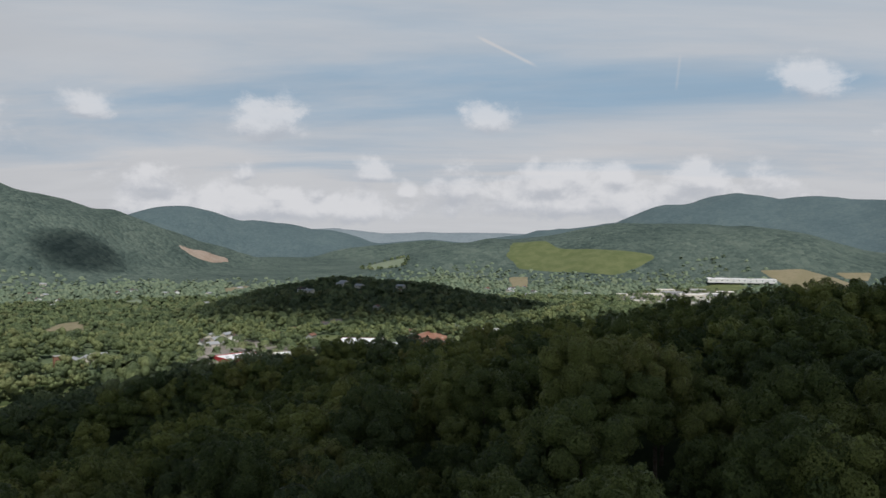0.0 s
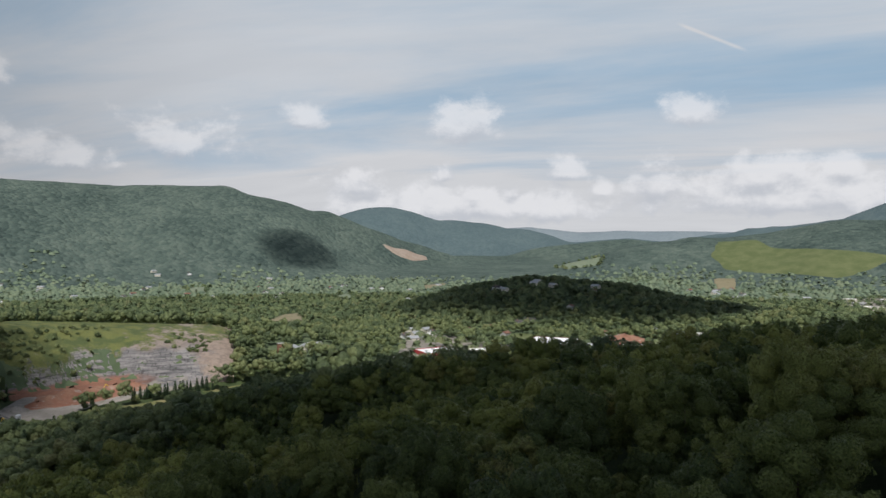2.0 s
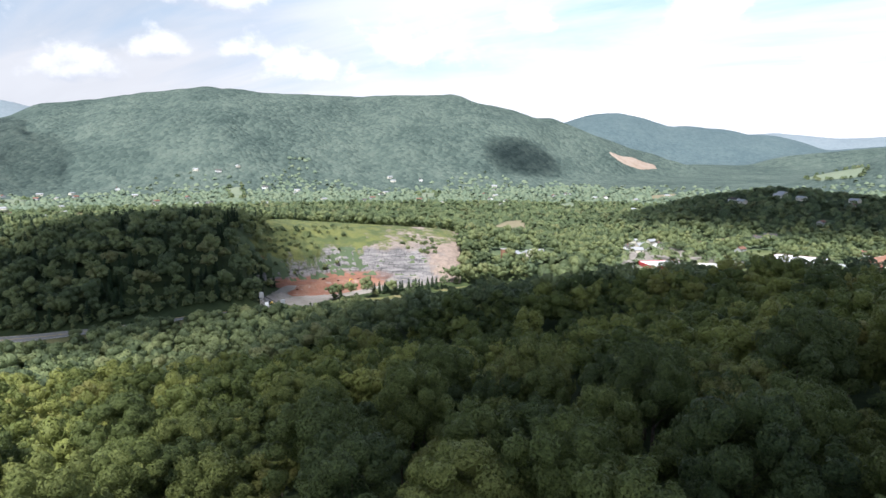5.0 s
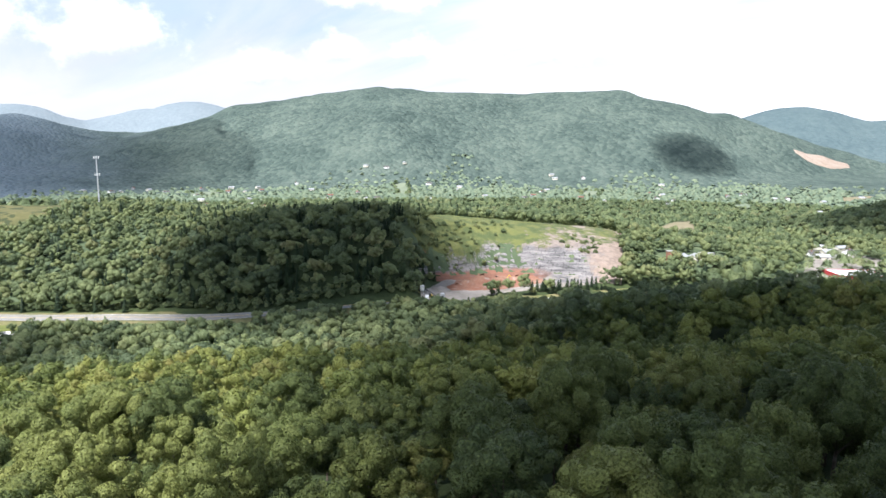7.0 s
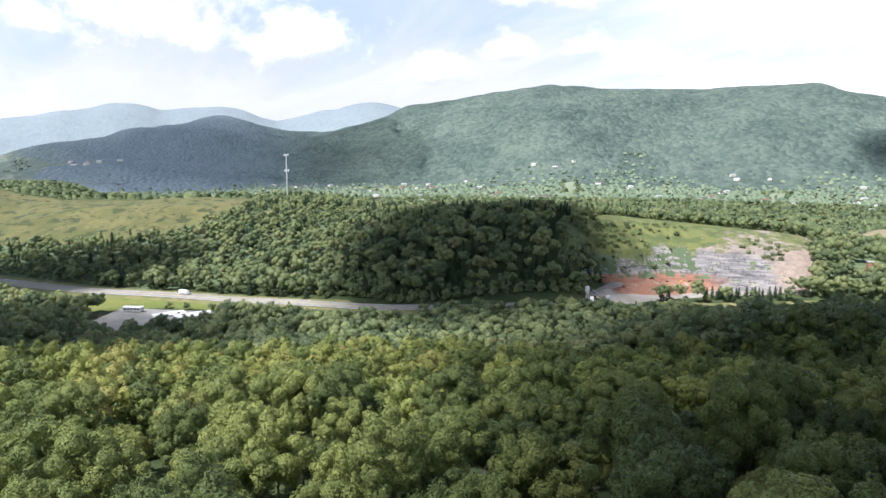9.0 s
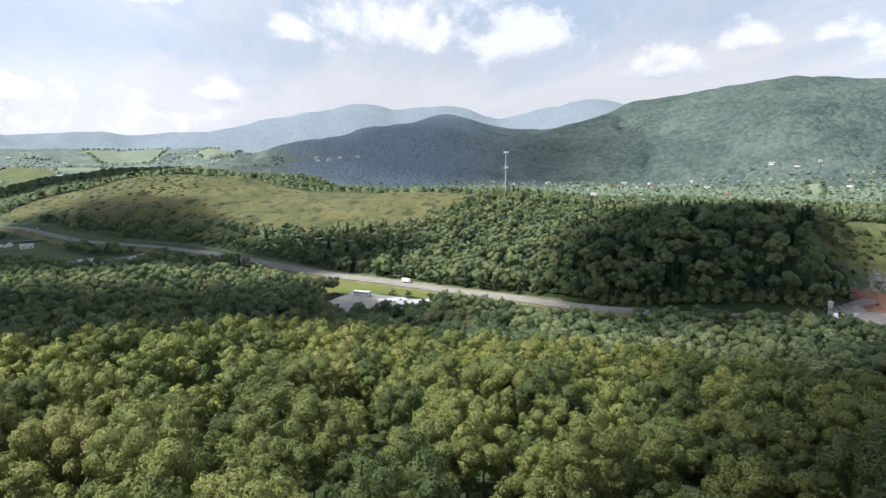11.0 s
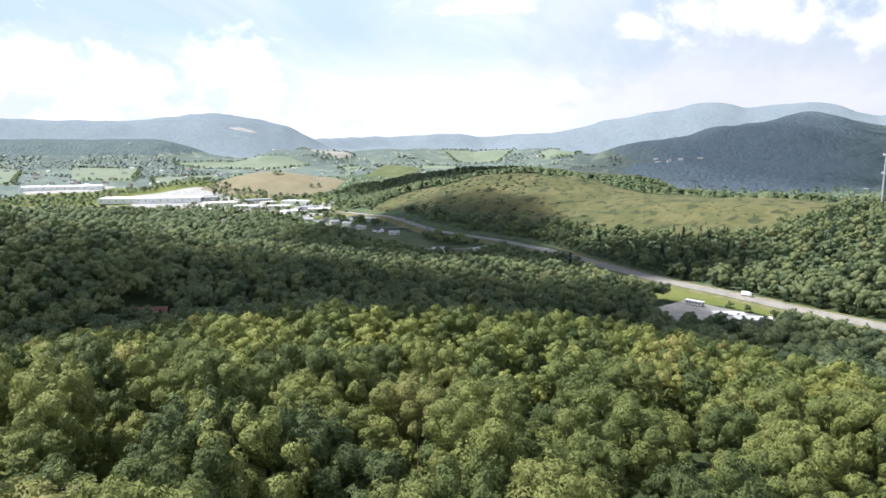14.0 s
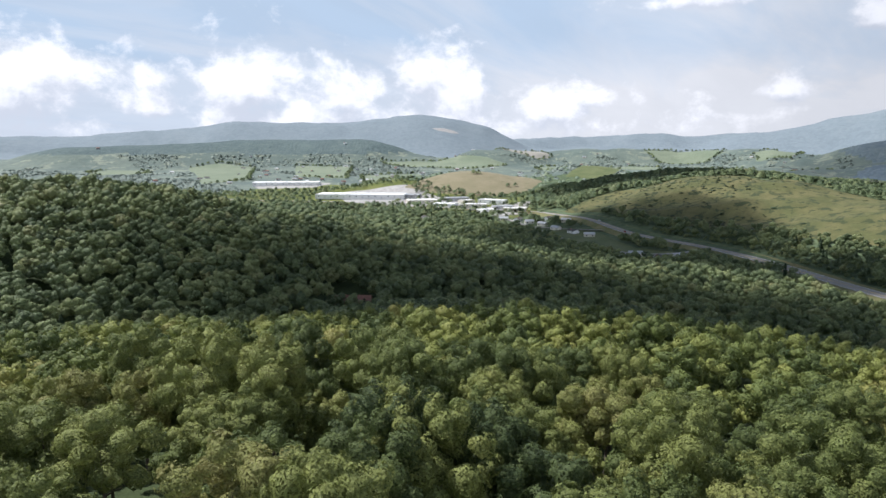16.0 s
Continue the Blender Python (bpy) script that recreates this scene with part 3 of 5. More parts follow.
def field(name, points, mat, label, category, lift=0.5, ragged=0.05, clear=True, rings=12, around=96):
    """A patch of open land that follows the ground, with a ragged edge."""
    poly = outline(points)
    if clear:
        CLEAR.append(poly)
    if mat in (LAWN_HAZY, HAY_HAZY) and points[0][1] < 3000:
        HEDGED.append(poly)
    mid = poly.mean(0)
    seg = np.roll(poly, -1, axis=0) - poly
    run = np.concatenate([[0], np.cumsum(np.hypot(*seg.T))])
    s = np.linspace(0, run[-1], around, endpoint=False)
    closed = np.vstack([poly, poly[:1]])
    edge = np.stack([np.interp(s, run, closed[:, 0]), np.interp(s, run, closed[:, 1])], -1)
    for _ in range(2):
        edge = (np.roll(edge, 1, 0) + edge * 2 + np.roll(edge, -1, 0)) / 4
    size = np.hypot(*(edge - mid).T).mean()
    wob = 1 + ragged * swell(edge[:, 0], edge[:, 1], size * 0.35, 41, 3)
    edge = mid + (edge - mid) * wob[:, None]
    u = np.linspace(0.06, 1, rings)[:, None, None]
    pts = (mid + (edge - mid)[None] * u).reshape(-1, 2)
    pts = np.vstack([pts, mid[None]])
    z = land(pts[:, 0], pts[:, 1]) + lift
    z[(rings - 1) * around:rings * around] -= lift + 0.5
    idx = np.arange(rings * around).reshape(rings, around)
    nxt = np.roll(idx, -1, 1)
    quads = np.stack([idx[:-1], idx[1:], nxt[1:], nxt[:-1]], -1).reshape(-1, 4)
    hub = np.stack([np.full(around, len(pts) - 1), np.full(around, len(pts) - 1), idx[0], nxt[0]], -1)
    tris = np.concatenate([quads[:, [0, 1, 2]], quads[:, [0, 2, 3]], hub[:, [1, 2, 3]]])
    ob = sheet(name, np.column_stack([pts, z]), tris, [mat], smooth=True)
    return tagged(ob, label, category, kind="structure")


field("hill_meadow", [(-5.6, 2180), (-8.2, 2156), (-9.3, 2070), (-12.7, 2010), (-16.9, 1970), (-16.7, 1914), (-14, 1829), (-10, 1879), (-6.3, 1928), (-5.2, 2025)], LAWN, "bright green sloping meadow cut into a wooded hillside", "field", 2.0)
field("hay_field", [(-5.4, 1857), (-7, 1863), (-7, 1743), (-5.7, 1742)], HAY, "small dry tan hay field below the green meadow", "field", 2.0)
field("gap_field", [(6.9, 2150), (2.8, 2080), (3.2, 2000), (5.8, 2050)], LAWN_HAZY, "pale green valley field beyond the dark knoll", "field", 2.0)
field("hay_slope", [(-24.6, 1870), (-27.5, 1928), (-29.6, 1897), (-31.6, 1843), (-30.4, 1639), (-27.9, 1693), (-26, 1808)], HAY, "dry tan hay slope at the foot of the hill", "field", 2.0)
field("upper_hay_field", [(-29.6, 1935), (-31.8, 2001), (-31.6, 1924), (-30.2, 1905)], HAY, "small dry hay field on the hill", "field", 2.0)
field("cleared_strip", [(21.1, 2439), (20.2, 2464), (17.5, 2568), (17.1, 2535), (18.4, 2420), (20.2, 2392)], BARE, "long bare strip of tan earth on the mountain's shoulder", "clearing", 3.0)
field("tan_clearing", [(30.2, 1074), (29.1, 1155), (27.6, 1171), (27.3, 1027), (27.9, 900), (29.3, 900)], HAY, "dry tan clearing among the trees", "field", 1.2)
field("tiny_field", [(17.9, 1732), (15.8, 1840), (15.4, 1785), (17.2, 1662)], HAY, "narrow dry field in the valley", "field", 2.0)
field("slot_field", [(51.6, 1837), (50.5, 1843), (50.2, 1672), (51.3, 1675)], LAWN_HAZY, "small light green field in a gap of the woods", "field", 2.0)
GRASS_HILL = len(CLEAR)
field("grass_hill", [(113, 1109), (109, 1190), (105, 1160), (101.5, 1150), (99, 1160), (96.9, 1112), (90, 1022), (83, 962), (74.6, 890), (75.2, 850), (78.5, 790), (82.9, 745), (88.5, 771), (97, 840), (103.4, 914), (109.6, 1035)], PASTURE, "smooth grassy hill pasture, dry yellow-green with dark tufts", "field", 0.7, 0.02, rings=30, around=200)
field("tan_hill_field", [(126.2, 1560), (123.5, 1660), (120.4, 1740), (116.8, 1760), (114.2, 1660), (115.9, 1516), (118.7, 1464), (122.3, 1490)], HAY, "ploughed tan hill field beyond the town", "field", 1.5)
field("vineyard_field", [(112.6, 1733), (110.8, 1890), (107.6, 1860), (109.2, 1696)], LAWN, "light green hill field with rows of vines", "field", 1.5)
field("valley_field", [(127.8, 2700), (122, 2760), (117, 2620), (120.4, 2470), (125.7, 2560)], LAWN_HAZY, "light green valley field far beyond the town", "field", 2.5)
field("lower_valley_field", [(129.2, 2158), (124.5, 2260), (123.1, 1900), (126.7, 1700), (128.8, 1720)], LAWN_HAZY, "light green field behind the town", "field", 2.0)
field("west_field", [(142.6, 2643), (140.2, 2692), (137.7, 2607), (138.2, 2069), (141.7, 1950)], LAWN_HAZY, "light green field west of the town", "field", 2.0)
field("mid_field", [(134.5, 2620), (130, 2500), (130.5, 2060), (134.6, 2150)], LAWN_HAZY, "green valley field between hedges", "field", 2.0)
for k, (az, d, wide, deep, mat, label) in enumerate((
        (100.5, 2500, 2.4, 90, HAY, "pale mown field in the far valley"), (103.5, 2900, 3.0, 120, LAWN, "light green field in the far valley"), (97.0, 2750, 1.8, 90, LAWN, "light green field in the far valley"),
        (107.0, 2600, 2.0, 80, LAWN, "light green field in the far valley"), (113.5, 2500, 1.6, 90, LAWN, "light green field in the far valley"), (116.0, 2900, 2.4, 100, HAY, "pale mown field in the far valley"),
        (94.5, 2300, 1.6, 70, HAY, "pale mown field below the shaded hill"), (121.0, 2150, 1.4, 90, LAWN, "light green field beyond the town"), (147.5, 2500, 2.2, 140, LAWN, "light green field in the western valley"),
        (122.3, 3660, 1.2, 24, CONCRETE, "pale bare clearing on the far hill"), (66.5, 1750, 1.3, 60, LAWN, "light green field among the valley houses"), (35.5, 1720, 1.0, 60, LAWN, "light green field among the valley houses"),
        (24.0, 1500, 0.9, 60, LAWN, "light green field among the valley houses"), (12.5, 1650, 1.2, 60, GRASS, "rough green field in the valley"), (-10.5, 1640, 1.0, 50, GRASS, "rough green field below the hill meadow"))):
    # from 1450 m on, the field colours with painted haze
    field("valley_field", [(az - wide, d), (az - wide * 0.5, d - deep), (az + wide * 0.6, d - deep * 0.8), (az + wide, d + deep * 0.2), (az + wide * 0.3, d + deep), (az - wide * 0.7, d + deep * 0.8)], mat if d < 1450 else {HAY: HAY_HAZY, LAWN: LAWN_HAZY, GRASS: LAWN_HAZY}.get(mat, mat), label, "field", 2.5 if d > 1800 else 1.5, 0.12, around=48, rings=6)


# ---- roads ----
ROAD = [(140, 1560), (131, 1440), (124, 1330), (116, 1200), (110.6, 1011), (107.1, 893), (101.7, 813), (95.1, 717), (88.9, 623), (82.8, 580), (78.2, 546), (73.8, 528), (69.6, 503), (61.9, 482), (50, 487), (37, 532), (31.4, 562), (26, 578), (19, 600), (10, 620), (0, 640), (-10, 700), (-20, 860), (-34, 1200)]


def smooth_line(points, step=9.0, rounds=6):
    p = np.array([spot(a, d) for a, d in points])
    run = np.concatenate([[0], np.cumsum(np.hypot(*np.diff(p, axis=0).T))])
    s = np.arange(0, run[-1], step)
    q = np.stack([np.interp(s, run, p[:, 0]), np.interp(s, run, p[:, 1])], -1)
    for _ in range(rounds * 4):
        q[1:-1] = (q[:-2] + 2 * q[1:-1] + q[2:]) / 4
    return q


def ribbon(name, line, offsets, mat, lift, label="", category="", parent=None):
    """A strip along a line between two side offsets."""
    d = np.gradient(line, axis=0)
    side = np.stack([-d[:, 1], d[:, 0]], -1) / np.hypot(*d.T)[:, None]
    cols = np.linspace(*offsets, 5)
    pts = line[:, None] + side[:, None] * cols[None, :, None]
    base = land(line[:, 0], line[:, 1])
    for _ in range(10):
        base[1:-1] = (base[:-2] + 2 * base[1:-1] + base[2:]) / 4
    z = np.repeat((base + lift)[:, None], 5, 1)
    if mat == VERGE:
        for c in (0, 4):
            z[:, c] = land(pts[:, c, 0], pts[:, c, 1]) + 0.1
    n = len(line)
    idx = np.arange(n * 5).reshape(n, 5)
    quads = np.stack([idx[:-1, :-1], idx[1:, :-1], idx[1:, 1:], idx[:-1, 1:]], -1).reshape(-1, 4)
    ob = sheet(name, np.column_stack([pts.reshape(-1, 2), z.ravel()]), quads, [mat])
    if parent is not None:
        ob.parent = parent
        return ob
    return tagged(ob, label, category, kind="structure")


road_line = smooth_line(ROAD)
ribbon("road_verge", road_line, (-17, 17), VERGE, 0.9, "grassy verges along the highway", "verge")
road = ribbon("road", road_line, (-8.5, 8.5), ASPHALT, 1.25, "pale weathered four-lane highway through the valley", "road")
ribbon("edge_line", road_line, (-7.9, -7.65), PAINT_WHITE, 1.27, parent=road)
ribbon("edge_line", road_line, (7.65, 7.9), PAINT_WHITE, 1.27, parent=road)
ribbon("centre_line", road_line, (-0.35, -0.1), PAINT_YELLOW, 1.27, parent=road)
ribbon("centre_line", road_line, (0.1, 0.35), PAINT_YELLOW, 1.27, parent=road)
side_line = smooth_line([(101.5, 800), (104, 770), (106.5, 760), (109, 790), (112, 850), (114.5, 960), (117, 1080), (119, 1190)], 8)
ribbon("side_road", side_line, (-4, 4), ASPHALT, 1.15, "narrow pale side road into the town", "road")
spur_line = smooth_line([(109, 930), (112.5, 960), (116, 1010), (119.5, 1060)], 8)
ribbon("town_street", spur_line, (-3.5, 3.5), ASPHALT, 1.15, "narrow town street", "road")

field("highway_lawn", [(113.5, 1000), (109.5, 920), (106.3, 800), (101.8, 778), (102.5, 735), (106.6, 742), (110.5, 800), (113.5, 880)], LAWN, "mown green lawn beside the highway junction", "lawn", 0.6)
TOWNS, BLOCKS = [len(CLEAR)], []
field("town_lot", [(141, 1640), (137, 1830), (132, 1900), (127, 1720), (121, 1500), (115, 1430), (114.2, 1120), (117, 1060), (121, 1180), (127, 1330), (132, 1430), (137, 1500)], GRASS, "open green and paved land of the town", "ground", 0.5, 0.03)
field("factory_lot", [(131, 1440), (131, 1600), (125.5, 1600), (120.5, 1400), (120.5, 1270), (125.5, 1340)], CONCRETE, "pale paved lot round the town's long buildings", "lot", 0.9, 0.03, False)
field("upper_lot", [(138, 1840), (133, 1960), (131.5, 1900), (133, 1760), (137.5, 1760)], CONCRETE, "pale gravel lot of the outlying plant", "lot", 1.2, 0.04)
field("shop_lot", [(120, 1260), (117, 1330), (115.2, 1290), (115.8, 1150), (118.5, 1130)], CONCRETE, "pale paved lot of town shops", "lot", 0.9, 0.03, False)
TOWNS.append(len(CLEAR))
field("north_town_lot", [(20.5, 650), (19, 890), (17, 890), (13.5, 790), (8.5, 830), (-0.5, 850), (-5.5, 890), (-5.5, 840), (-0.5, 780), (5, 740), (12, 690), (17, 640)], GRAVEL, "pale paved ground of the small town by the hill", "lot", 0.6, 0.02)
field("red_bank", [(2.9, 800), (2.6, 850), (0.8, 880), (-0.6, 840), (-0.4, 800)], CLAY, "bank of bare red clay behind the buildings", "clearing", 2.5, 0.05, False)
field("north_lawn", [(12.5, 840), (10, 900), (7.5, 890), (8.8, 830)], LAWN, "bright green lawn beside the white hall", "lawn", 1.0, 0.04)
field("roadside_meadow", [(90, 560), (88.5, 604), (84, 574), (79.5, 538), (79, 522), (84, 546)], GRASS, "bright green rough meadow between the highway and the lot", "field", 0.55, 0.12)
field("depot_lot", [(89.4, 520), (87, 560), (84.4, 545), (79.6, 518), (79.6, 488), (84.6, 480), (88.8, 490)], ASPHALT, "pale paved lot beside the highway", "lot", 0.7, 0.03)
TOWNS.append(len(CLEAR))
field("east_town_lot", [(-13.5, 1540), (-16, 1640), (-19, 1720), (-23.5, 1690), (-23, 1430), (-18, 1350), (-14.5, 1420)], GRAVEL, "pale lots of the far town", "lot", 1.5, 0.04)
field("east_lawn", [(-19, 1720), (-22, 1790), (-24, 1760), (-22.5, 1680)], LAWN, "light green playing field in the far town", "lawn", 2.0)
field("quarry_floor", [(49.6, 478), (49, 550), (47.5, 596), (42, 612), (36.5, 610), (33.8, 600), (35, 580), (40, 556), (43.8, 528), (46, 490)], GRAVEL, "flat grey-tan quarry floor with a gravel yard", "quarry floor", 0.5, 0.02)
field("clay_patch", [(47.2, 540), (46.6, 590), (42, 608), (38.2, 604), (38.6, 582), (42.5, 548)], CLAY, "heaped red clay on the quarry floor", "quarry floor", 0.9, 0.08, False)
CLEAR.append(outline([(46, 528), (46, 600), (33.4, 612), (33.8, 566), (38, 548), (42, 536)]))
CLEAR.append(outline([(49, 580), (48.8, 640), (48.4, 702), (43, 706), (37, 712), (33, 712), (33, 590)]))


# ---- quarry face ----
def make_quarry_face():
    """Broken grey rock in uneven ledges, with rough grass on the gentler slopes above."""
    d = np.linspace(575, 716, 142)
    az = np.linspace(32.6, 50.2, 175)
    D, A = np.meshgrid(d, az, indexing="ij")
    x, y = -D * np.sin(np.radians(A)), D * np.cos(np.radians(A))
    z = pit(x, y)
    edge = np.clip(np.minimum(np.minimum(D - 575, 716 - D) / 14, np.minimum(A - 32.6, 50.2 - A) / 1.2), 0, 1)
    steep = np.clip((z - 9) / 6, 0, 1) * np.clip((34 - z) / 8, 0, 1)
    ledge = (np.floor(z / 4.4 + 0.7 * swell(x, y, 40, 51)) + 0.5 * np.clip(swell(x, y, 12, 50) + 0.5, 0, 1)) * 4.4 - z
    z = z + steep * (0.75 * ledge + 2.4 * swell(x, y, 9, 52, 4)) + 1.1 * swell(x, y, 16, 53) * edge
    z = np.where(edge > 0, np.minimum(z + 1.4, land(x, y) + 1.8), z)
    z = z * edge + (land(x, y) - 0.4) * (1 - edge)
    idx = np.arange(D.size).reshape(D.shape)
    quads = np.stack([idx[:-1, :-1], idx[:-1, 1:], idx[1:, 1:], idx[1:, :-1]], -1).reshape(-1, 4)
    mat, g = material("quarry_rock")
    p = place(g)
    at = g.add("ShaderNodeSeparateXYZ", Vector=p)
    high = at.outputs[2]
    side = g.math("MULTIPLY", g.math("ARCTAN2", g.math("MULTIPLY", at.outputs[0], -1.0), at.outputs[1]), 180 / math.pi)
    blot = g.math("SUBTRACT", g.noise(p, 0.045, 6.0, 0.66), 0.5)
    fine_blot = g.math("SUBTRACT", g.noise(p, 0.16, 6.0, 0.68), 0.5)
    # grey strata below, tan rubble on the north end, raw red earth on the south end
    strata = g.noise(g.vec("MULTIPLY", p, (0.05, 0.05, 0.55)), 1.0, 6.0, 0.7, 0.4)
    rock = g.ramp(strata, (0.30, (0.06, 0.058, 0.06)), (0.44, (0.17, 0.165, 0.165)), (0.58, (0.30, 0.285, 0.275)), (0.74, (0.40, 0.36, 0.33)))
    joints = g.noise(g.vec("MULTIPLY", p, (0.5, 0.5, 0.12)), 1.0, 5.0, 0.7)
    rock = g.mix(g.span(joints, 0.36, 0.48, 0.7, 0.0), rock, (0.055, 0.052, 0.052))
    tan = g.mix(g.span(g.noise(p, 0.25, 5.0), 0.4, 0.6), (0.36, 0.285, 0.23), (0.28, 0.22, 0.18))
    rock = g.mix(g.span(g.math("ADD", side, g.math("MULTIPLY", blot, 7.0)), 35.6, 34.2), rock, tan)
    rock = g.mix(g.span(g.math("ADD", high, g.math("MULTIPLY", blot, 22.0)), 27, 33, 0.0, 0.7), rock, tan)
    red = g.mix(g.span(g.noise(p, 0.2, 5.0), 0.4, 0.6), (0.30, 0.145, 0.095), (0.25, 0.125, 0.085))
    rock = g.mix(g.math("MULTIPLY", g.span(g.math("ADD", high, g.math("MULTIPLY", blot, 14.0)), 13, 9), g.span(g.math("ADD", side, g.math("MULTIPLY", blot, 6.0)), 38, 40.5)), rock, red)
    rock = g.mix(g.math("MULTIPLY", g.span(side, 47.4, 48.4), g.span(g.math("ADD", high, g.math("MULTIPLY", fine_blot, 20.0)), 22, 25)), rock, red)
    # grass over the upper slope, thicker to the south, worn through in places
    grass = g.mix(g.span(g.noise(p, 0.10, 5.0), 0.38, 0.62), (0.158, 0.172, 0.056), (0.088, 0.114, 0.042))
    grown = g.math("ADD", g.math("ADD", high, g.math("MULTIPLY", g.span(side, 36, 46), 15.0)), g.math("ADD", g.math("MULTIPLY", blot, 54.0), g.math("MULTIPLY", fine_blot, 34.0)))
    green = g.span(grown, 34, 42)
    finish(g, g.mix(green, rock, grass), 0.9, g.math("ADD", g.noise(p, 0.8, 6.0, 0.7), g.math("MULTIPLY", joints, 0.8)), 1.0, 1.2)
    ob = sheet("quarry_face", np.stack([x, y, z], -1).reshape(-1, 3), quads, [mat])
    tagged(ob, "broken grey stone quarry face with ledges, rough grass and tan stains", "rock face", kind="structure")


make_quarry_face()


# ---- clouds over the land ----
def make_cloud(label, vapour, az, d, wide, deep, turn, height, seed):
    """A heaped cloud whose shade falls at the given place."""
    x, y = spot(az, d)
    z0 = ground(x, y)
    away = TO_SUN * ((height - z0) / TO_SUN.z)
    bm = bmesh.new()
    bmesh.ops.create_icosphere(bm, subdivisions=5, radius=1)
    for v in bm.verts:
        p = v.co + Vector((seed * 7.3, 0, 0))
        big = noise.fractal(p * 1.3, 0.9, 2.0, 3)
        puff = abs(noise.noise(p * 3.1)) + 0.5 * abs(noise.noise(p * 6.7)) + 0.25 * abs(noise.noise(p * 13.0))
        v.co *= 0.92 + 0.16 * big + 0.16 * puff
        v.co = Vector((v.co.x * wide, v.co.y * deep, max(v.co.z, -0.35) * min(wide, deep) * 0.55))
    cloud = thing("cloud", pose(x + away.x, y + away.y, z0 + away.z, 0, 0, turn), label, "cloud", "clouds above the valley")
    part("billows", bm, vapour, cloud)


for spec in ((-40, 285, 330, 315, 0, 1500, 1), (17, 300, 255, 212, 14, 1500, 2), (59.5, 572, 142, 195, 56, 1500, 3), (4.0, 1090, 410, 175, 4, 1550, 4),
             (28.0, 2130, 125, 150, 28, 1700, 5), (81, 2280, 760, 740, 80, 1700, 6), (115, 392, 275, 198, 115, 1450, 7), (93, 690, 175, 75, 86, 1500, 8), (108, 850, 190, 265, 104, 1500, 9), (106, 1340, 250, 150, 104, 1550, 11), (-4, 145, 135, 135, 0, 1500, 10)):
    make_cloud("white heaped summer cloud drifting over the valley", THIN_CLOUD if spec[1] > 2000 else CLOUD, *spec)
CLEAR.append(outline([(89.4, 455), (89.6, 530), (79.4, 520), (79.4, 455)]))


# ---- buildings ----
def gable(bm, w, l, z0, z1, over=0.5, thick=0.25):
    """A pitched roof of two slabs along y."""
    for s in (-1, 1):
        a = [(s * (w / 2 + over), z0 - over * (z1 - z0) / (w / 2)), (0, z1)]
        vs = []
        for y in (-l / 2 - over, l / 2 + over):
            for (x, z), t in ((a[0], 0), (a[1], 0), (a[1], thick), (a[0], thick)):
                vs.append(bm.verts.new((x, y, z + t)))
        for f in ((0, 1, 2, 3), (7, 6, 5, 4), (0, 4, 5, 1), (1, 5, 6, 2), (2, 6, 7, 3), (3, 7, 4, 0)):
            bm.faces.new([vs[i] for i in f])
    bmesh.ops.recalc_face_normals(bm, faces=bm.faces)
    return bm


def gable_wall(w, l, h, peak):
    bm = bmesh.new()
    ends = []
    for y in (-l / 2, l / 2):
        ends.append([bm.verts.new((x, y, z)) for x, z in ((-w / 2, -1.5), (w / 2, -1.5), (w / 2, h), (0, peak), (-w / 2, h))])
    bm.faces.new(ends[0])
    bm.faces.new(ends[1][::-1])
    for k in range(5):
        bm.faces.new((ends[0][k], ends[1][k], ends[1][(k + 1) % 5], ends[0][(k + 1) % 5]))
    bmesh.ops.recalc_face_normals(bm, faces=bm.faces)
    return bm


def house(m, w, l, wall, roof, label, group="", chimney=False):
    """A small pitched-roof house."""
    ob = thing("house", m, label, "house", group)
    h, peak = 3.4, 3.4 + w * 0.26
    part("wall", gable_wall(w, l, h, peak), wall, ob)
    part("roof", gable(bmesh.new(), w, l, h, peak + 0.05), roof, ob)
    for s in (-1, 1):
        for y in (-l * 0.28, l * 0.28):
            win = part("window", block(s * w / 2 - 0.06, s * w / 2 + 0.06, y - 0.7, y + 0.7, 1.1, 2.5, bevel=0.02), GLASS, ob)
            part("sill", block(s * w / 2 - 0.1, s * w / 2 + 0.1, y - 0.85, y + 0.85, 0.95, 1.1), PAINT_WHITE, win)
    part("door", block(w / 2 - 0.05, w / 2 + 0.07, -0.5, 0.5, 0.0, 2.1, bevel=0.02), TIMBER, ob)
    if chimney:
        part("chimney", block(-w * 0.2 - 0.4, -w * 0.2 + 0.4, l * 0.2 - 0.4, l * 0.2 + 0.4, h, peak + 1.2, bevel=0.04), WALL_BRICK, ob)
    return ob


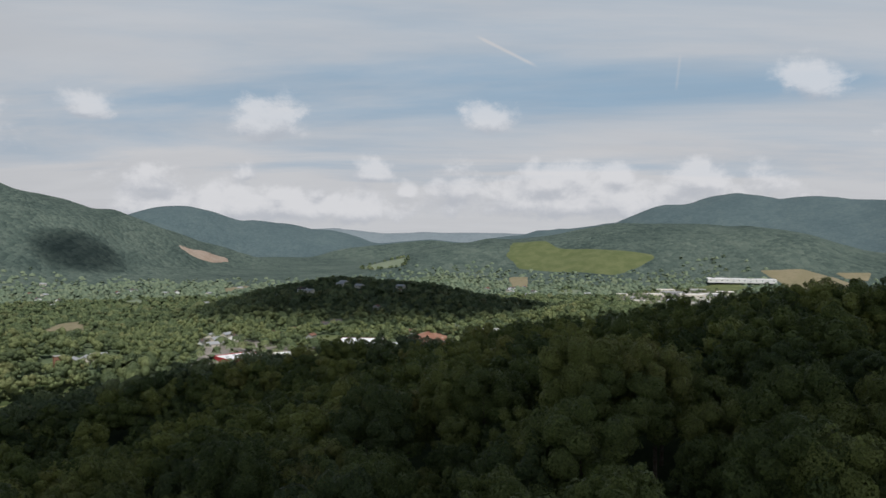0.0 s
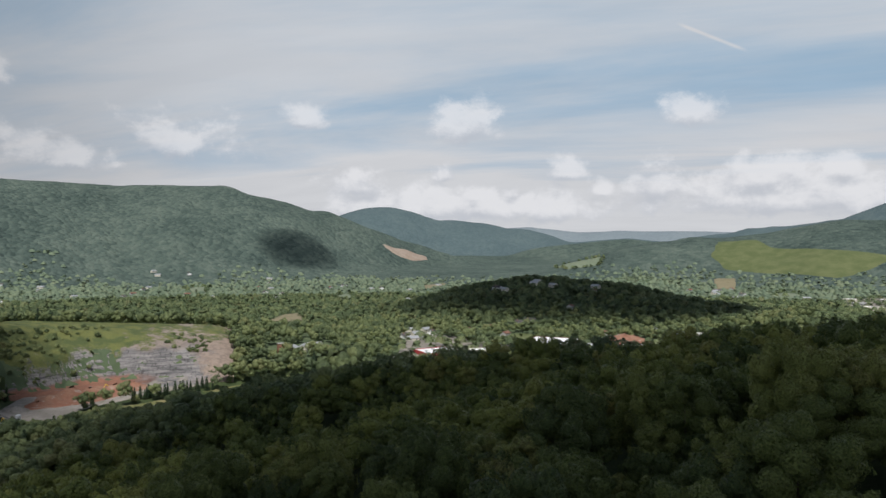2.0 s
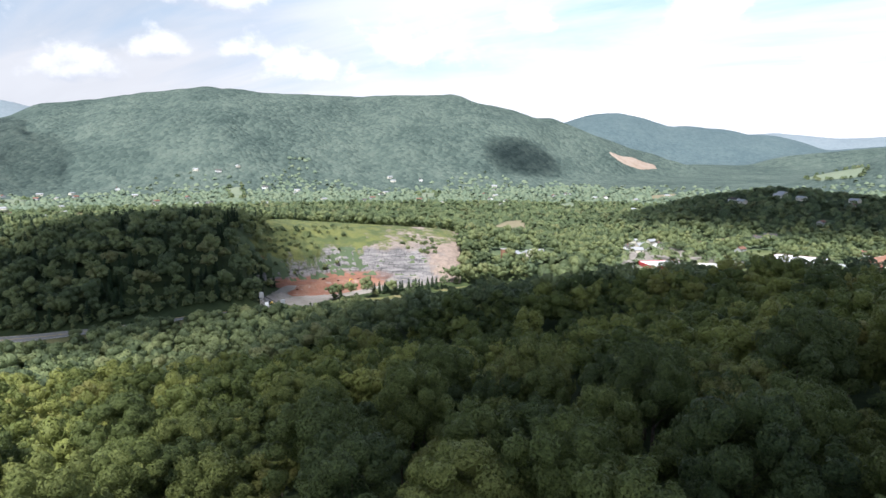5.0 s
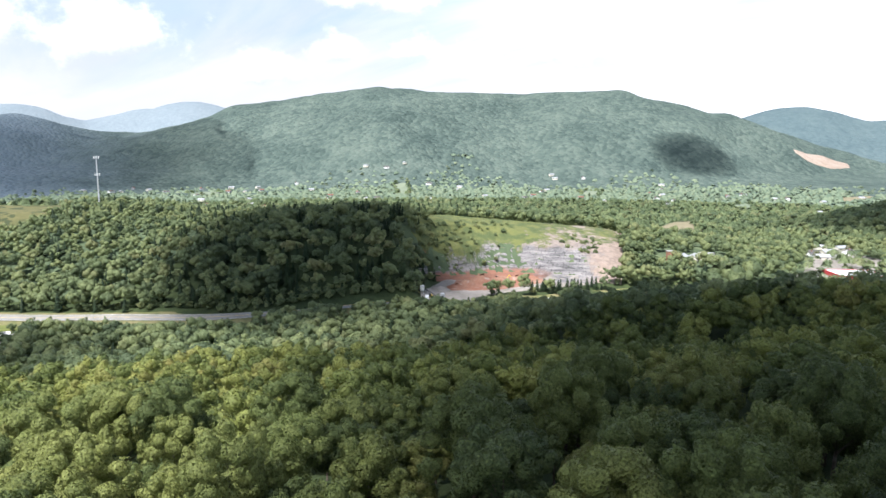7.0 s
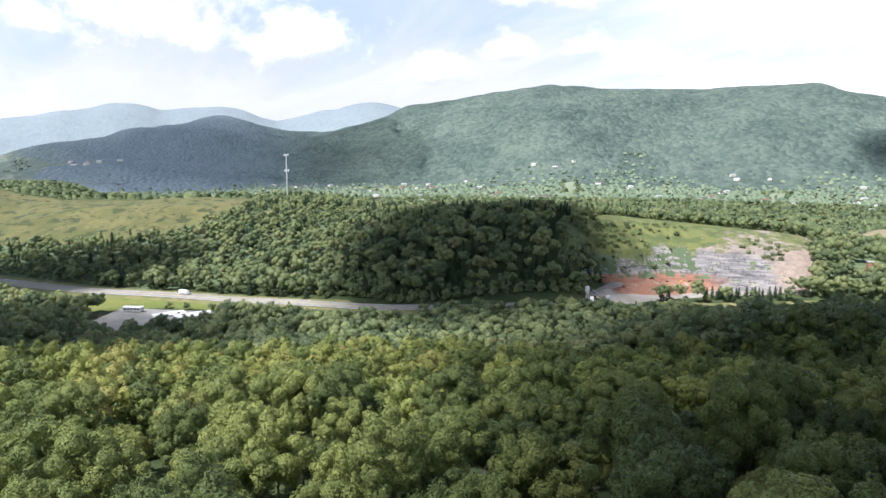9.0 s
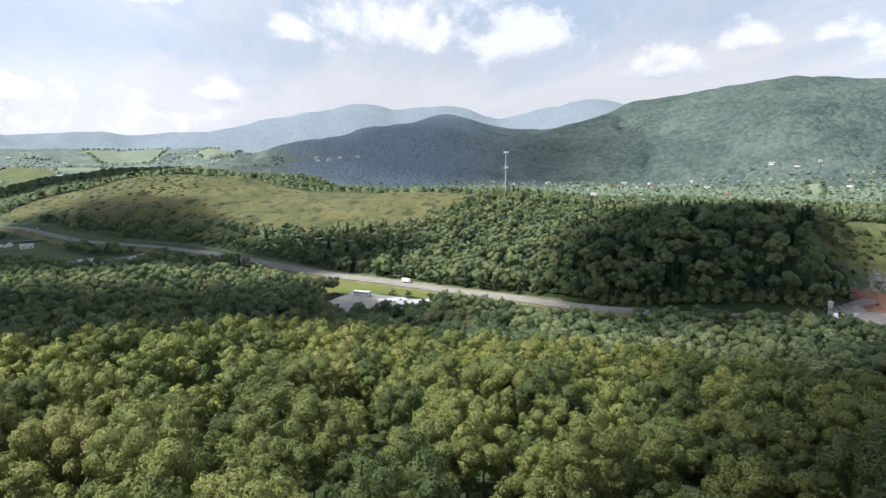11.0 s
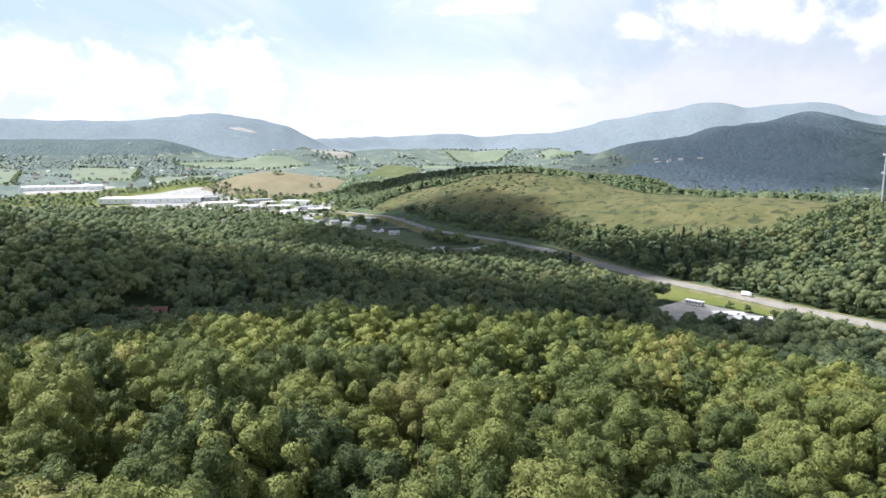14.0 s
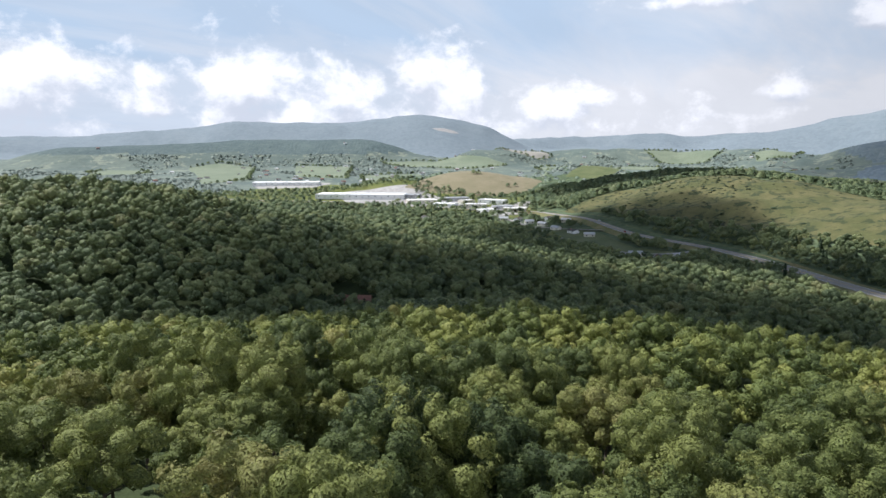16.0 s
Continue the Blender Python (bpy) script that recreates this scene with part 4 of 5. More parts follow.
def hall(m, w, l, h, wall, roof, label, bays=6, category="warehouse"):
    """A long flat-roofed building with a parapet, dock doors and window bays."""
    ob = thing("warehouse", m, label, category, "large buildings of the valley towns")
    BLOCKS.append((m.translation.x, m.translation.y, max(w, l) * 0.62))
    part("wall", block(-w / 2, w / 2, -l / 2, l / 2, -2, h - 0.3), wall, ob)
    part("roof", block(-w / 2 + 0.4, w / 2 - 0.4, -l / 2 + 0.4, l / 2 - 0.4, h - 0.3, h), roof, ob)
    for x0, x1, y0, y1 in ((-w / 2, w / 2, -l / 2 - 0.05, -l / 2 + 0.35), (-w / 2, w / 2, l / 2 - 0.35, l / 2 + 0.05), (-w / 2 - 0.05, -w / 2 + 0.35, -l / 2, l / 2), (w / 2 - 0.35, w / 2 + 0.05, -l / 2, l / 2)):
        part("parapet", block(x0, x1, y0, y1, h - 0.29, h + 0.5), wall, ob)
    for s in (-1, 1):
        for k in range(bays):
            x = -w / 2 + w * (k + 0.5) / bays
            if k % 3 == 1:
                part("dock_door", block(x - 1.8, x + 1.8, s * l / 2 - 0.08, s * l / 2 + 0.08, 0.2, 4.0, bevel=0.03), STEEL, ob)
            else:
                part("window", block(x - 1.4, x + 1.4, s * l / 2 - 0.07, s * l / 2 + 0.07, h * 0.42, h * 0.42 + 1.5, bevel=0.03), GLASS, ob)
    rng = random.Random(int(w * 10 + l))
    for k in range(max(2, bays // 2)):
        x, y = rng.uniform(-w * 0.38, w * 0.38), rng.uniform(-l * 0.34, l * 0.34)
        part("roof_unit", block(x - 1.3, x + 1.3, y - 1.0, y + 1.0, h, h + 1.3, bevel=0.06), STEEL, ob)
    return ob


def stand(az, d, turn=0.0, sink=0.0, clear=0.0):
    """A level pose on the ground; turn is from facing the hilltop."""
    x, y = spot(az, d)
    if clear:
        GARDENS.append((x, y, clear))
    return pose(x, y, ground(x, y) + 0.6 - sink, 0, 0, az + turn)


hall(stand(7.0, 795, -14), 52, 58, 8.5, ROOF_BROWN, ROOF_WHITE, "large hall with a bright white flat roof and brown walls", 7)
hall(stand(16.3, 695, 28), 40, 34, 5.5, WALL_RED, ROOF_WHITE, "low store with a pale flat roof and red walls", 6, "store")
hall(stand(-3.4, 862, 8), 40, 18, 7.0, WALL_CREAM, ROOF_GREY, "long building with a pale roof and a row of dark windows", 8, "store")
hall(stand(1.0, 800, 4), 46, 12, 5.0, WALL_RED, ROOF_WHITE, "long low building with a white roof and red walls", 8, "store")
hall(stand(3.9, 795, -10), 30, 22, 5.0, WALL_GREY, ROOF_GREY, "grey low workshop beside the white hall", 5, "workshop")
hall(stand(12.8, 725, 10), 24, 12, 5.0, WALL_CREAM, ROOF_WHITE, "small cream workshop with a white roof", 4, "workshop")
hall(stand(19.6, 665, 20), 26, 9, 3.6, WALL_CREAM, ROOF_WHITE, "low pale shed at the town's edge", 4, "shed")
hall(stand(-23.3, 1800, 6), 150, 60, 7.0, PAINT_WHITE, ROOF_WHITE, "very long factory with a white roof", 12, "factory")
for k, (az, d, turn, w, l, h) in enumerate(((-17.0, 1560, 20, 34, 24, 6), (-18.4, 1600, -20, 46, 26, 7), (-19.8, 1560, 10, 52, 30, 7), (-21.2, 1590, 30, 40, 28, 6), (-20.6, 1500, -10, 30, 18, 5), (-18.6, 1470, 15, 34, 16, 5), (-22.2, 1640, 0, 36, 26, 6), (-15.2, 1500, 10, 26, 16, 5), (-16.0, 1440, -15, 30, 18, 5), (-17.4, 1420, 25, 24, 14, 5), (-19.6, 1420, -5, 38, 20, 6), (-21.4, 1440, 12, 30, 20, 6), (-14.6, 1560, -30, 24, 18, 5), (-22.8, 1540, 5, 34, 22, 6), (-17.8, 1660, 15, 40, 24, 6), (-20.2, 1680, -10, 36, 20, 6))):
    hall(stand(az, d, turn), w, l, h, (WALL_CREAM, WALL_GREY)[k % 2], (ROOF_WHITE, ROOF_GREY, ROOF_WHITE)[k % 3], "pale commercial building in the far town", 5, "store")
hall(stand(129.2, 1500, -12), 190, 60, 8.0, PAINT_WHITE, ROOF_WHITE, "very long white-roofed factory in the town", 14, "factory")
hall(stand(135.2, 1860, -6), 170, 60, 8.0, PAINT_WHITE, ROOF_WHITE, "long white-roofed plant beyond the town", 12, "factory")
for k, (az, d, turn, w, l, h) in enumerate(((124.3, 1400, 10, 60, 36, 7), (122.4, 1330, -20, 44, 30, 6), (121.4, 1420, 15, 48, 26, 7), (119.8, 1290, 0, 40, 24, 6), (118.4, 1330, -25, 52, 26, 7), (117.6, 1250, 20, 36, 22, 5), (116.6, 1200, -10, 40, 20, 6), (118.9, 1210, 30, 30, 20, 5), (125.4, 1480, -15, 50, 30, 6), (120.6, 1370, 40, 28, 20, 6))):
    hall(stand(az, d, turn, 0, 30), w, l, h, (WALL_CREAM, PAINT_WHITE, WALL_GREY)[k % 3], (ROOF_WHITE, ROOF_WHITE, ROOF_GREY)[k % 3], "bright pale commercial building in the town", 5, "store")

LOOKS = ((8.5, 13, WALL_CREAM, ROOF_GREY, "cream house with a grey roof"), (9, 15, PAINT_WHITE, ROOF_DARK, "white house with dark shingles"),
         (8, 12, WALL_GREY, ROOF_BROWN, "grey house with brown shingles"), (7.5, 14, WALL_CREAM, ROOF_GREY, "cream house with a grey metal roof"))
first = {}


def village(spots, clear=11.0, where="among the trees"):
    rng = random.Random(len(spots) * 31)
    for k, (az, d) in enumerate(spots):
        i = (k * 7 + int(d)) % 4
        m = stand(az, d, rng.uniform(0, 180), 0.3, clear)
        if i not in first:
            w, l, wall, roof, label = LOOKS[i]
            first[i] = house(m, w, l, wall, roof, label + " among the valley's trees", "houses of the valley", i == 1)
        else:
            copy_thing(first[i], m)


village([(18.2, 860), (18.7, 900), (17.7, 840), (19.2, 820), (18.5, 780), (17.4, 905), (16.9, 875), (13.6, 905), (12.2, 930), (9.6, 950), (10.8, 880), (8.8, 960), (5.5, 1010), (-5.8, 1010), (-1.3, 930), (2.6, 905)], 15)
village([(27.4, 655), (26.5, 665), (25.3, 660), (28.2, 650)], 12)
village([(107.6, 735), (106.8, 760), (105.2, 735), (104.4, 725), (103.6, 752)], 16)
village([(110.5, 900), (111.8, 930), (113.2, 965), (114.3, 1010), (115.4, 1040), (116.3, 1070), (117.5, 1085), (113.8, 1060), (115.2, 1110), (112.4, 1020)], 16)
rng_v = random.Random(5)
village([(rng_v.uniform(30, 60), rng_v.uniform(1500, 1950)) for _ in range(28)], 13)
village([(rng_v.uniform(62, 76), rng_v.uniform(1400, 1900)) for _ in range(22)], 13)
village([(rng_v.uniform(8, 30), rng_v.uniform(1250, 1750)) for _ in range(22)], 15)
village([(rng_v.uniform(-12, 6), rng_v.uniform(1350, 1750)) for _ in range(16)], 15)
village([(rng_v.uniform(85.5, 89.5), rng_v.uniform(2030, 2120)) for _ in range(6)], 16)
village([(rng_v.uniform(128, 142), rng_v.uniform(1900, 2500)) for _ in range(18)], 24)
village([(rng_v.uniform(112, 127), rng_v.uniform(1800, 2500)) for _ in range(24)], 24)
village([(rng_v.uniform(95, 150), rng_v.uniform(1900, 2900)) for _ in range(46)], 24)
village([(rng_v.uniform(3, 12), rng_v.uniform(1080, 1130)) for _ in range(7)], 14)
house(stand(130.1, 425, 80, 0, 15), 11, 22, ROOF_BROWN, ROOF_BROWN, "long brown-roofed house hidden in the dark wood", chimney=True)
house(stand(125.4, 415, 60, 0, 10), 9, 14, WALL_GREY, ROOF_GREY, "grey-roofed cottage hidden in the dark wood")
house(stand(124.0, 1120, 30, 0, 14), 9, 14, WALL_CREAM, ROOF_DARK, "cream house with a dark roof at the wood's edge")


def chimney_stack(m):
    ob = thing("brick_tower", m, "square orange brick tower beside a low building", "tower")
    part("shaft", block(-2.6, 2.6, -2.6, 2.6, -2, 9.5, bevel=0.1), WALL_BRICK, ob)
    part("cap", block(-2.9, 2.9, -2.9, 2.9, 9.5, 10.1, bevel=0.08), CONCRETE, ob)
    for x in (-1.0, 1.0):
        part("window", block(x - 0.5, x + 0.5, -2.68, -2.55, 5.0, 6.8), GLASS, ob)


chimney_stack(stand(29.2, 640, 15, 0, 16))


# ---- masts and lines ----
def mast(m):
    """A slender steel mast with two platforms of aerials."""
    ob = thing("radio_mast", m, "tall pale steel radio mast on the hill", "mast")
    part("pole", rod(bmesh.new(), (0, 0, -1), (0, 0, 55), 0.95, 0.6, 12), STEEL, ob, "galvanised steel pole")
    part("base", block(-2.2, 2.2, -2.2, 2.2, -1.5, 0.6, bevel=0.1), CONCRETE, ob)
    for z in (35, 53.5):
        deck = part("platform", rod(bmesh.new(), (0, 0, z), (0, 0, z + 0.35), 2.3, 2.3, 12), STEEL, ob)
        for k in range(9):
            a = k * 2 * math.pi / 9
            x, y = math.cos(a) * 2.5, math.sin(a) * 2.5
            part("aerial", block(x - 0.28, x + 0.28, y - 0.28, y + 0.28, z - 0.9, z + 1.9, bevel=0.05), PAINT_WHITE, deck)


mast(stand(74.0, 855, 0, 0, 14))


def utility_pole(m, h):
    ob = thing("utility_pole", m, "dark timber utility pole with a crossarm", "utility pole", "poles of the power line")
    part("pole", rod(bmesh.new(), (0, 0, -1.5), (0, 0, h), 0.42, 0.28, 8), TIMBER, ob)
    part("crossarm", block(-5.5, 5.5, -0.2, 0.2, h - 2.2, h - 1.7), TIMBER, ob)
    for x in (-5, 0, 5):
        part("insulator", rod(bmesh.new(), (x, 0, h - 1.7), (x, 0, h - 0.9), 0.18, 0.12, 6), CONCRETE, ob)


line_of_poles = [(86.4, 1030, 22), (79.8, 1150, 22), (66.5, 1330, 24), (96.5, 1200, 20)]
for az, d, h in line_of_poles:
    utility_pole(stand(az, d, 20, 0, 8), h)


def wire(a, b, sag):
    """A sagging cable as one tube."""
    n = 16
    u = np.linspace(0, 1, n + 1)[:, None]
    p = np.array(a) * (1 - u) + np.array(b) * u - np.array([0, 0, 1]) * sag * 4 * u * (1 - u)
    way = np.array(b) - np.array(a)
    side = np.cross(way, (0, 0, 1)) / np.linalg.norm(np.cross(way, (0, 0, 1)))
    ring = [side * math.cos(k * 1.571) + np.array([0, 0, 1]) * math.sin(k * 1.571) for k in range(4)]
    verts = np.stack([p + 0.09 * q for q in ring], 1).reshape(-1, 3)
    i = (np.arange(n) * 4)[:, None] + np.arange(4)
    j = (np.arange(n) * 4)[:, None] + (np.arange(4) + 1) % 4
    ob = sheet("power_cable", verts, np.stack([i, j, j + 4, i + 4], -1).reshape(-1, 4), [DARK_STEEL])
    tagged(ob, "thin sagging power cable between the poles", "cable", "cables of the power line")


for (a0, d0, h0), (a1, d1, h1) in ((line_of_poles[0], line_of_poles[1]), (line_of_poles[1], line_of_poles[2]), (line_of_poles[3], line_of_poles[0])):
    p, q = stand(a0, d0, 20), stand(a1, d1, 20)
    for x in (-5, 0, 5):
        wire(p @ Vector((x, 0, h0 - 0.9)), q @ Vector((x, 0, h1 - 0.9)), 5.0)


# ---- vehicles ----
def wheel_set(ob, xs, ys, r, width):
    for x in xs:
        for y in ys:
            tyre = part("wheel", rod(bmesh.new(), (x - width / 2, y, r), (x + width / 2, y, r), r, r, 14), RUBBER, ob)
            part("hub", rod(bmesh.new(), (x - width / 2 - 0.02, y, r), (x + width / 2 + 0.02, y, r), r * 0.55, r * 0.55, 10), STEEL, tyre)


def car(m, paint, label):
    ob = thing("car", m, label, "car", "cars of the valley")
    bm = block(-0.9, 0.9, -2.2, 2.2, 0.35, 0.95, bevel=0.12)
    part("body", bm, paint, ob)
    bm = bmesh.new()
    lo = [bm.verts.new((x, y, 0.93)) for x, y in ((-0.82, -1.5), (0.82, -1.5), (0.82, 1.2), (-0.82, 1.2))]
    hi = [bm.verts.new((x, y, 1.5)) for x, y in ((-0.65, -1.0), (0.65, -1.0), (0.65, 0.5), (-0.65, 0.5))]
    for k in range(4):
        bm.faces.new((lo[k], lo[(k + 1) % 4], hi[(k + 1) % 4], hi[k]))
    bm.faces.new(hi)
    part("cabin", bm, GLASS, ob, "dark glazed cabin")
    part("roof", block(-0.66, 0.66, -1.0, 0.5, 1.49, 1.55, bevel=0.02), paint, ob)
    wheel_set(ob, (-0.8, 0.8), (-1.35, 1.35), 0.33, 0.22)
    return ob


def lorry(m, paint, label):
    ob = thing("lorry", m, label, "lorry", "lorries of the valley")
    part("cab", block(-1.2, 1.2, 2.6, 4.6, 0.6, 3.0, bevel=0.15), paint, ob)
    part("windscreen", block(-1.05, 1.05, 4.55, 4.63, 1.8, 2.7), GLASS, ob)
    part("load_box", block(-1.25, 1.25, -4.6, 2.4, 0.9, 3.6, bevel=0.05), PAINT_WHITE, ob, "white box body")
    part("chassis", block(-0.5, 0.5, -4.5, 4.4, 0.55, 0.9), DARK_STEEL, ob)
    wheel_set(ob, (-1.05, 1.05), (-3.6, -2.4, 3.5), 0.5, 0.32)
    return ob


PAINTS = [plain("car_" + n, c, 0.25, 0.2, 0.6, 0.08) for n, c in (("white", (0.8, 0.8, 0.8)), ("silver", (0.5, 0.51, 0.52)), ("red", (0.4, 0.03, 0.03)), ("blue", (0.05, 0.1, 0.28)), ("black", (0.02, 0.02, 0.022)))]
NAMES = ("white", "silver", "dark red", "dark blue", "black")


def on_road(az, lane):
    k = int(np.argmin(np.abs((bearing(road_line[:, 0], road_line[:, 1]) - az))))
    p, q = road_line[k], road_line[min(k + 1, len(road_line) - 1)]
    d = (q - p) / np.hypot(*(q - p))
    base = land(road_line[max(0, k - 4):k + 5, 0], road_line[max(0, k - 4):k + 5, 1]).mean()
    return pose(p[0] - d[1] * lane, p[1] + d[0] * lane, base + 1.3, 0, 0, math.degrees(math.atan2(-d[0], d[1])))


lorry(on_road(82.5, 5), PAINTS[1], "pale box lorry driving on the highway")
base_cars = []
for k, (az, lane) in enumerate(((110.0, 5), (107.6, -5), (34.6, 5))):
    base_cars.append(car(on_road(az, lane), PAINTS[k * 2 % 5], NAMES[k * 2 % 5] + " car driving on the highway"))
lot_cars = [car(stand(14.2, 690 + 9 * k, 20 * k, 0.1), PAINTS[k], NAMES[k] + " car parked on the town's lot") for k in range(5)]
rng_c = random.Random(9)
for az0, az1, d0, d1, n in ((11, 14, 690, 730, 14), (2.5, 4.6, 765, 780, 8), (118, 126, 1290, 1420, 22), (80.5, 84, 508, 522, 5), (47, 49.6, 488, 520, 7)):
    for _ in range(n):
        copy_thing(lot_cars[rng_c.randrange(5)], stand(rng_c.uniform(az0, az1), rng_c.uniform(d0, d1), rng_c.uniform(0, 180), 0.0))


# ---- depot beside the highway ----
def site_trailer(m):
    ob = thing("site_trailer", m, "grey site office with a white flat roof and dark windows", "trailer")
    part("body", block(-1.9, 1.9, -7, 7, 0.7, 3.8, bevel=0.1), WALL_GREY, ob, "weathered grey siding")
    part("roof", block(-2.1, 2.1, -7.2, 7.2, 3.8, 4.05, bevel=0.04), ROOF_WHITE, ob)
    for s in (-1, 1):
        for k in range(5):
            part("window", block(s * 1.9 - 0.05, s * 1.9 + 0.05, -5.8 + k * 2.5, -4.2 + k * 2.5, 1.8, 3.1), GLASS, ob)
    wheel_set(ob, (-1.5, 1.5), (-0.7, 0.7), 0.4, 0.25)


site_trailer(stand(86.0, 540, 62, 0.0))
for az, d, w, l in ((83.4, 520, 22, 12), (81.6, 512, 26, 14)):
    slab = thing("concrete_slab", stand(az, d, 14), "broad bright concrete slab on the lot", "slab", "slabs of the depot")
    part("deck", block(-w / 2, w / 2, -l / 2, l / 2, -0.6, 1.0, bevel=0.08), BRIGHT_CONCRETE, slab)
    part("kerb", block(-w / 2 - 0.3, w / 2 + 0.3, -l / 2 - 0.3, -l / 2, -0.6, 1.25, bevel=0.03), CONCRETE, slab)


# ---- quarry yard ----
def excavator(m):
    ob = thing("excavator", m, "dark yellow tracked excavator on the quarry floor", "excavator")
    for x in (-1.3, 1.3):
        part("track", block(x - 0.35, x + 0.35, -2.2, 2.2, 0, 0.95, bevel=0.3), RUBBER, ob)
    part("house", block(-1.4, 1.4, -2.3, 1.2, 1.05, 2.3, bevel=0.15), PAINT_YELLOW, ob)
    part("cab", block(-1.4, -0.3, 0.2, 1.7, 1.1, 3.1, bevel=0.1), GLASS, ob)
    part("boom", rod(bmesh.new(), (0.3, 1.2, 1.8), (0.3, 4.6, 4.4), 0.35, 0.28, 6), PAINT_YELLOW, ob)
    part("stick", rod(bmesh.new(), (0.3, 4.6, 4.4), (0.3, 6.6, 1.6), 0.26, 0.2, 6), PAINT_YELLOW, ob)
    part("bucket", block(-0.4, 1.0, 6.1, 7.2, 0.5, 1.7, bevel=0.2), DARK_STEEL, ob)


def silo(m):
    ob = thing("silo", m, "pale steel silo on legs in the quarry yard", "silo")
    part("tank", rod(bmesh.new(), (0, 0, 3), (0, 0, 6.5), 1.6, 1.6, 20), STEEL, ob)
    part("cone", rod(bmesh.new(), (0, 0, 1.4), (0, 0, 3), 0.4, 1.6, 20), STEEL, ob)
    part("lid", rod(bmesh.new(), (0, 0, 6.5), (0, 0, 7.1), 1.6, 0.3, 20), STEEL, ob)
    for a in range(4):
        x, y = 1.35 * math.cos(a * 1.571 + 0.785), 1.35 * math.sin(a * 1.571 + 0.785)
        part("leg", rod(bmesh.new(), (x, y, 0), (x, y, 3.4), 0.12, 0.12, 6), STEEL, ob)


def conveyor(m):
    ob = thing("conveyor", m, "sloping rusty conveyor in the quarry yard", "conveyor")
    part("belt", rod(bmesh.new(), (0, -7, 1), (0, 7, 6), 0.5, 0.5, 4), DARK_STEEL, ob)
    for y, z in ((-3, 2.4), (3, 4.6)):
        for x in (-0.8, 0.8):
            part("leg", rod(bmesh.new(), (x, y, 0), (x * 0.5, y, z), 0.12, 0.1, 6), STEEL, ob)


def mound(m, r, h, mat, label, seed):
    bm = bmesh.new()
    bmesh.ops.create_cone(bm, cap_ends=False, segments=28, radius1=r, radius2=r * 0.1, depth=h, matrix=Matrix.Translation((0, 0, h / 2)))
    bmesh.ops.subdivide_edges(bm, edges=bm.edges, cuts=3, use_grid_fill=True)
    for v in bm.verts:
        v.co += Vector((1, 1, 0.6)) * noise.fractal(v.co * 0.25 + Vector((seed, 0, 0)), 0.8, 2.0, 4) * r * 0.12
        v.co.z -= 0.6
    me = bpy.data.meshes.new("earth_mound")
    bm.to_mesh(me)
    bm.free()
    me.materials.append(mat)
    ob = new("earth_mound", me)
    ob.matrix_basis = m
    tagged(ob, label, "mound", "mounds on the quarry floor")


mound(stand(1.2, 850, 0, 0.4), 33, 9.5, CLAY, "steep bank of raw red clay behind the low building", 21)
GARDENS.append((*spot(1.2, 850), 30))
excavator(stand(41.6, 588, 120, 0.2))
excavator(stand(48.2, 505, 40, 0.2))
silo(stand(49.3, 500, 0, 0.3))
silo(stand(47.6, 492, 0, 0.3))
conveyor(stand(48.6, 515, 50, 0.3))
for k, (az, d) in enumerate(((48.9, 492), (48.1, 488), (47.2, 505))):
    lorry(stand(az, d, 40 * k, 0.2), PAINTS[k % 2], "pale lorry parked in the quarry yard")
for k, (az, d, r, h) in enumerate(((45.6, 566, 13, 5), (44.3, 576, 17, 7), (43.0, 578, 14, 6), (46.4, 556, 11, 3.5), (41.4, 585, 13, 5), (40.2, 592, 11, 4))):
    mound(stand(az, d, 0, 0.4), r, h, CLAY, "heap of raw red clay", k)
for k, (az, d, r, h) in enumerate(((38.6, 592, 9, 4), (47.9, 545, 10, 4), (36.6, 596, 8, 3.5))):
    mound(stand(az, d, 0, 0.4), r, h, GRAVEL, "heap of grey crushed stone", 10 + k)
hall(stand(40.2, 488, 0, 0, 22), 18, 10, 4.5, WALL_CREAM, ROOF_WHITE, "small white-roofed shed among the trees", 3, "shed")
# ---- trees ----
def ball(rng, level):
    bm = bmesh.new()
    bmesh.ops.create_icosphere(bm, subdivisions=level, radius=1)
    v = np.array([tuple(p.co) for p in bm.verts])
    f = np.array([[w.index for w in t.verts] for t in bm.faces])
    bm.free()
    return v, f


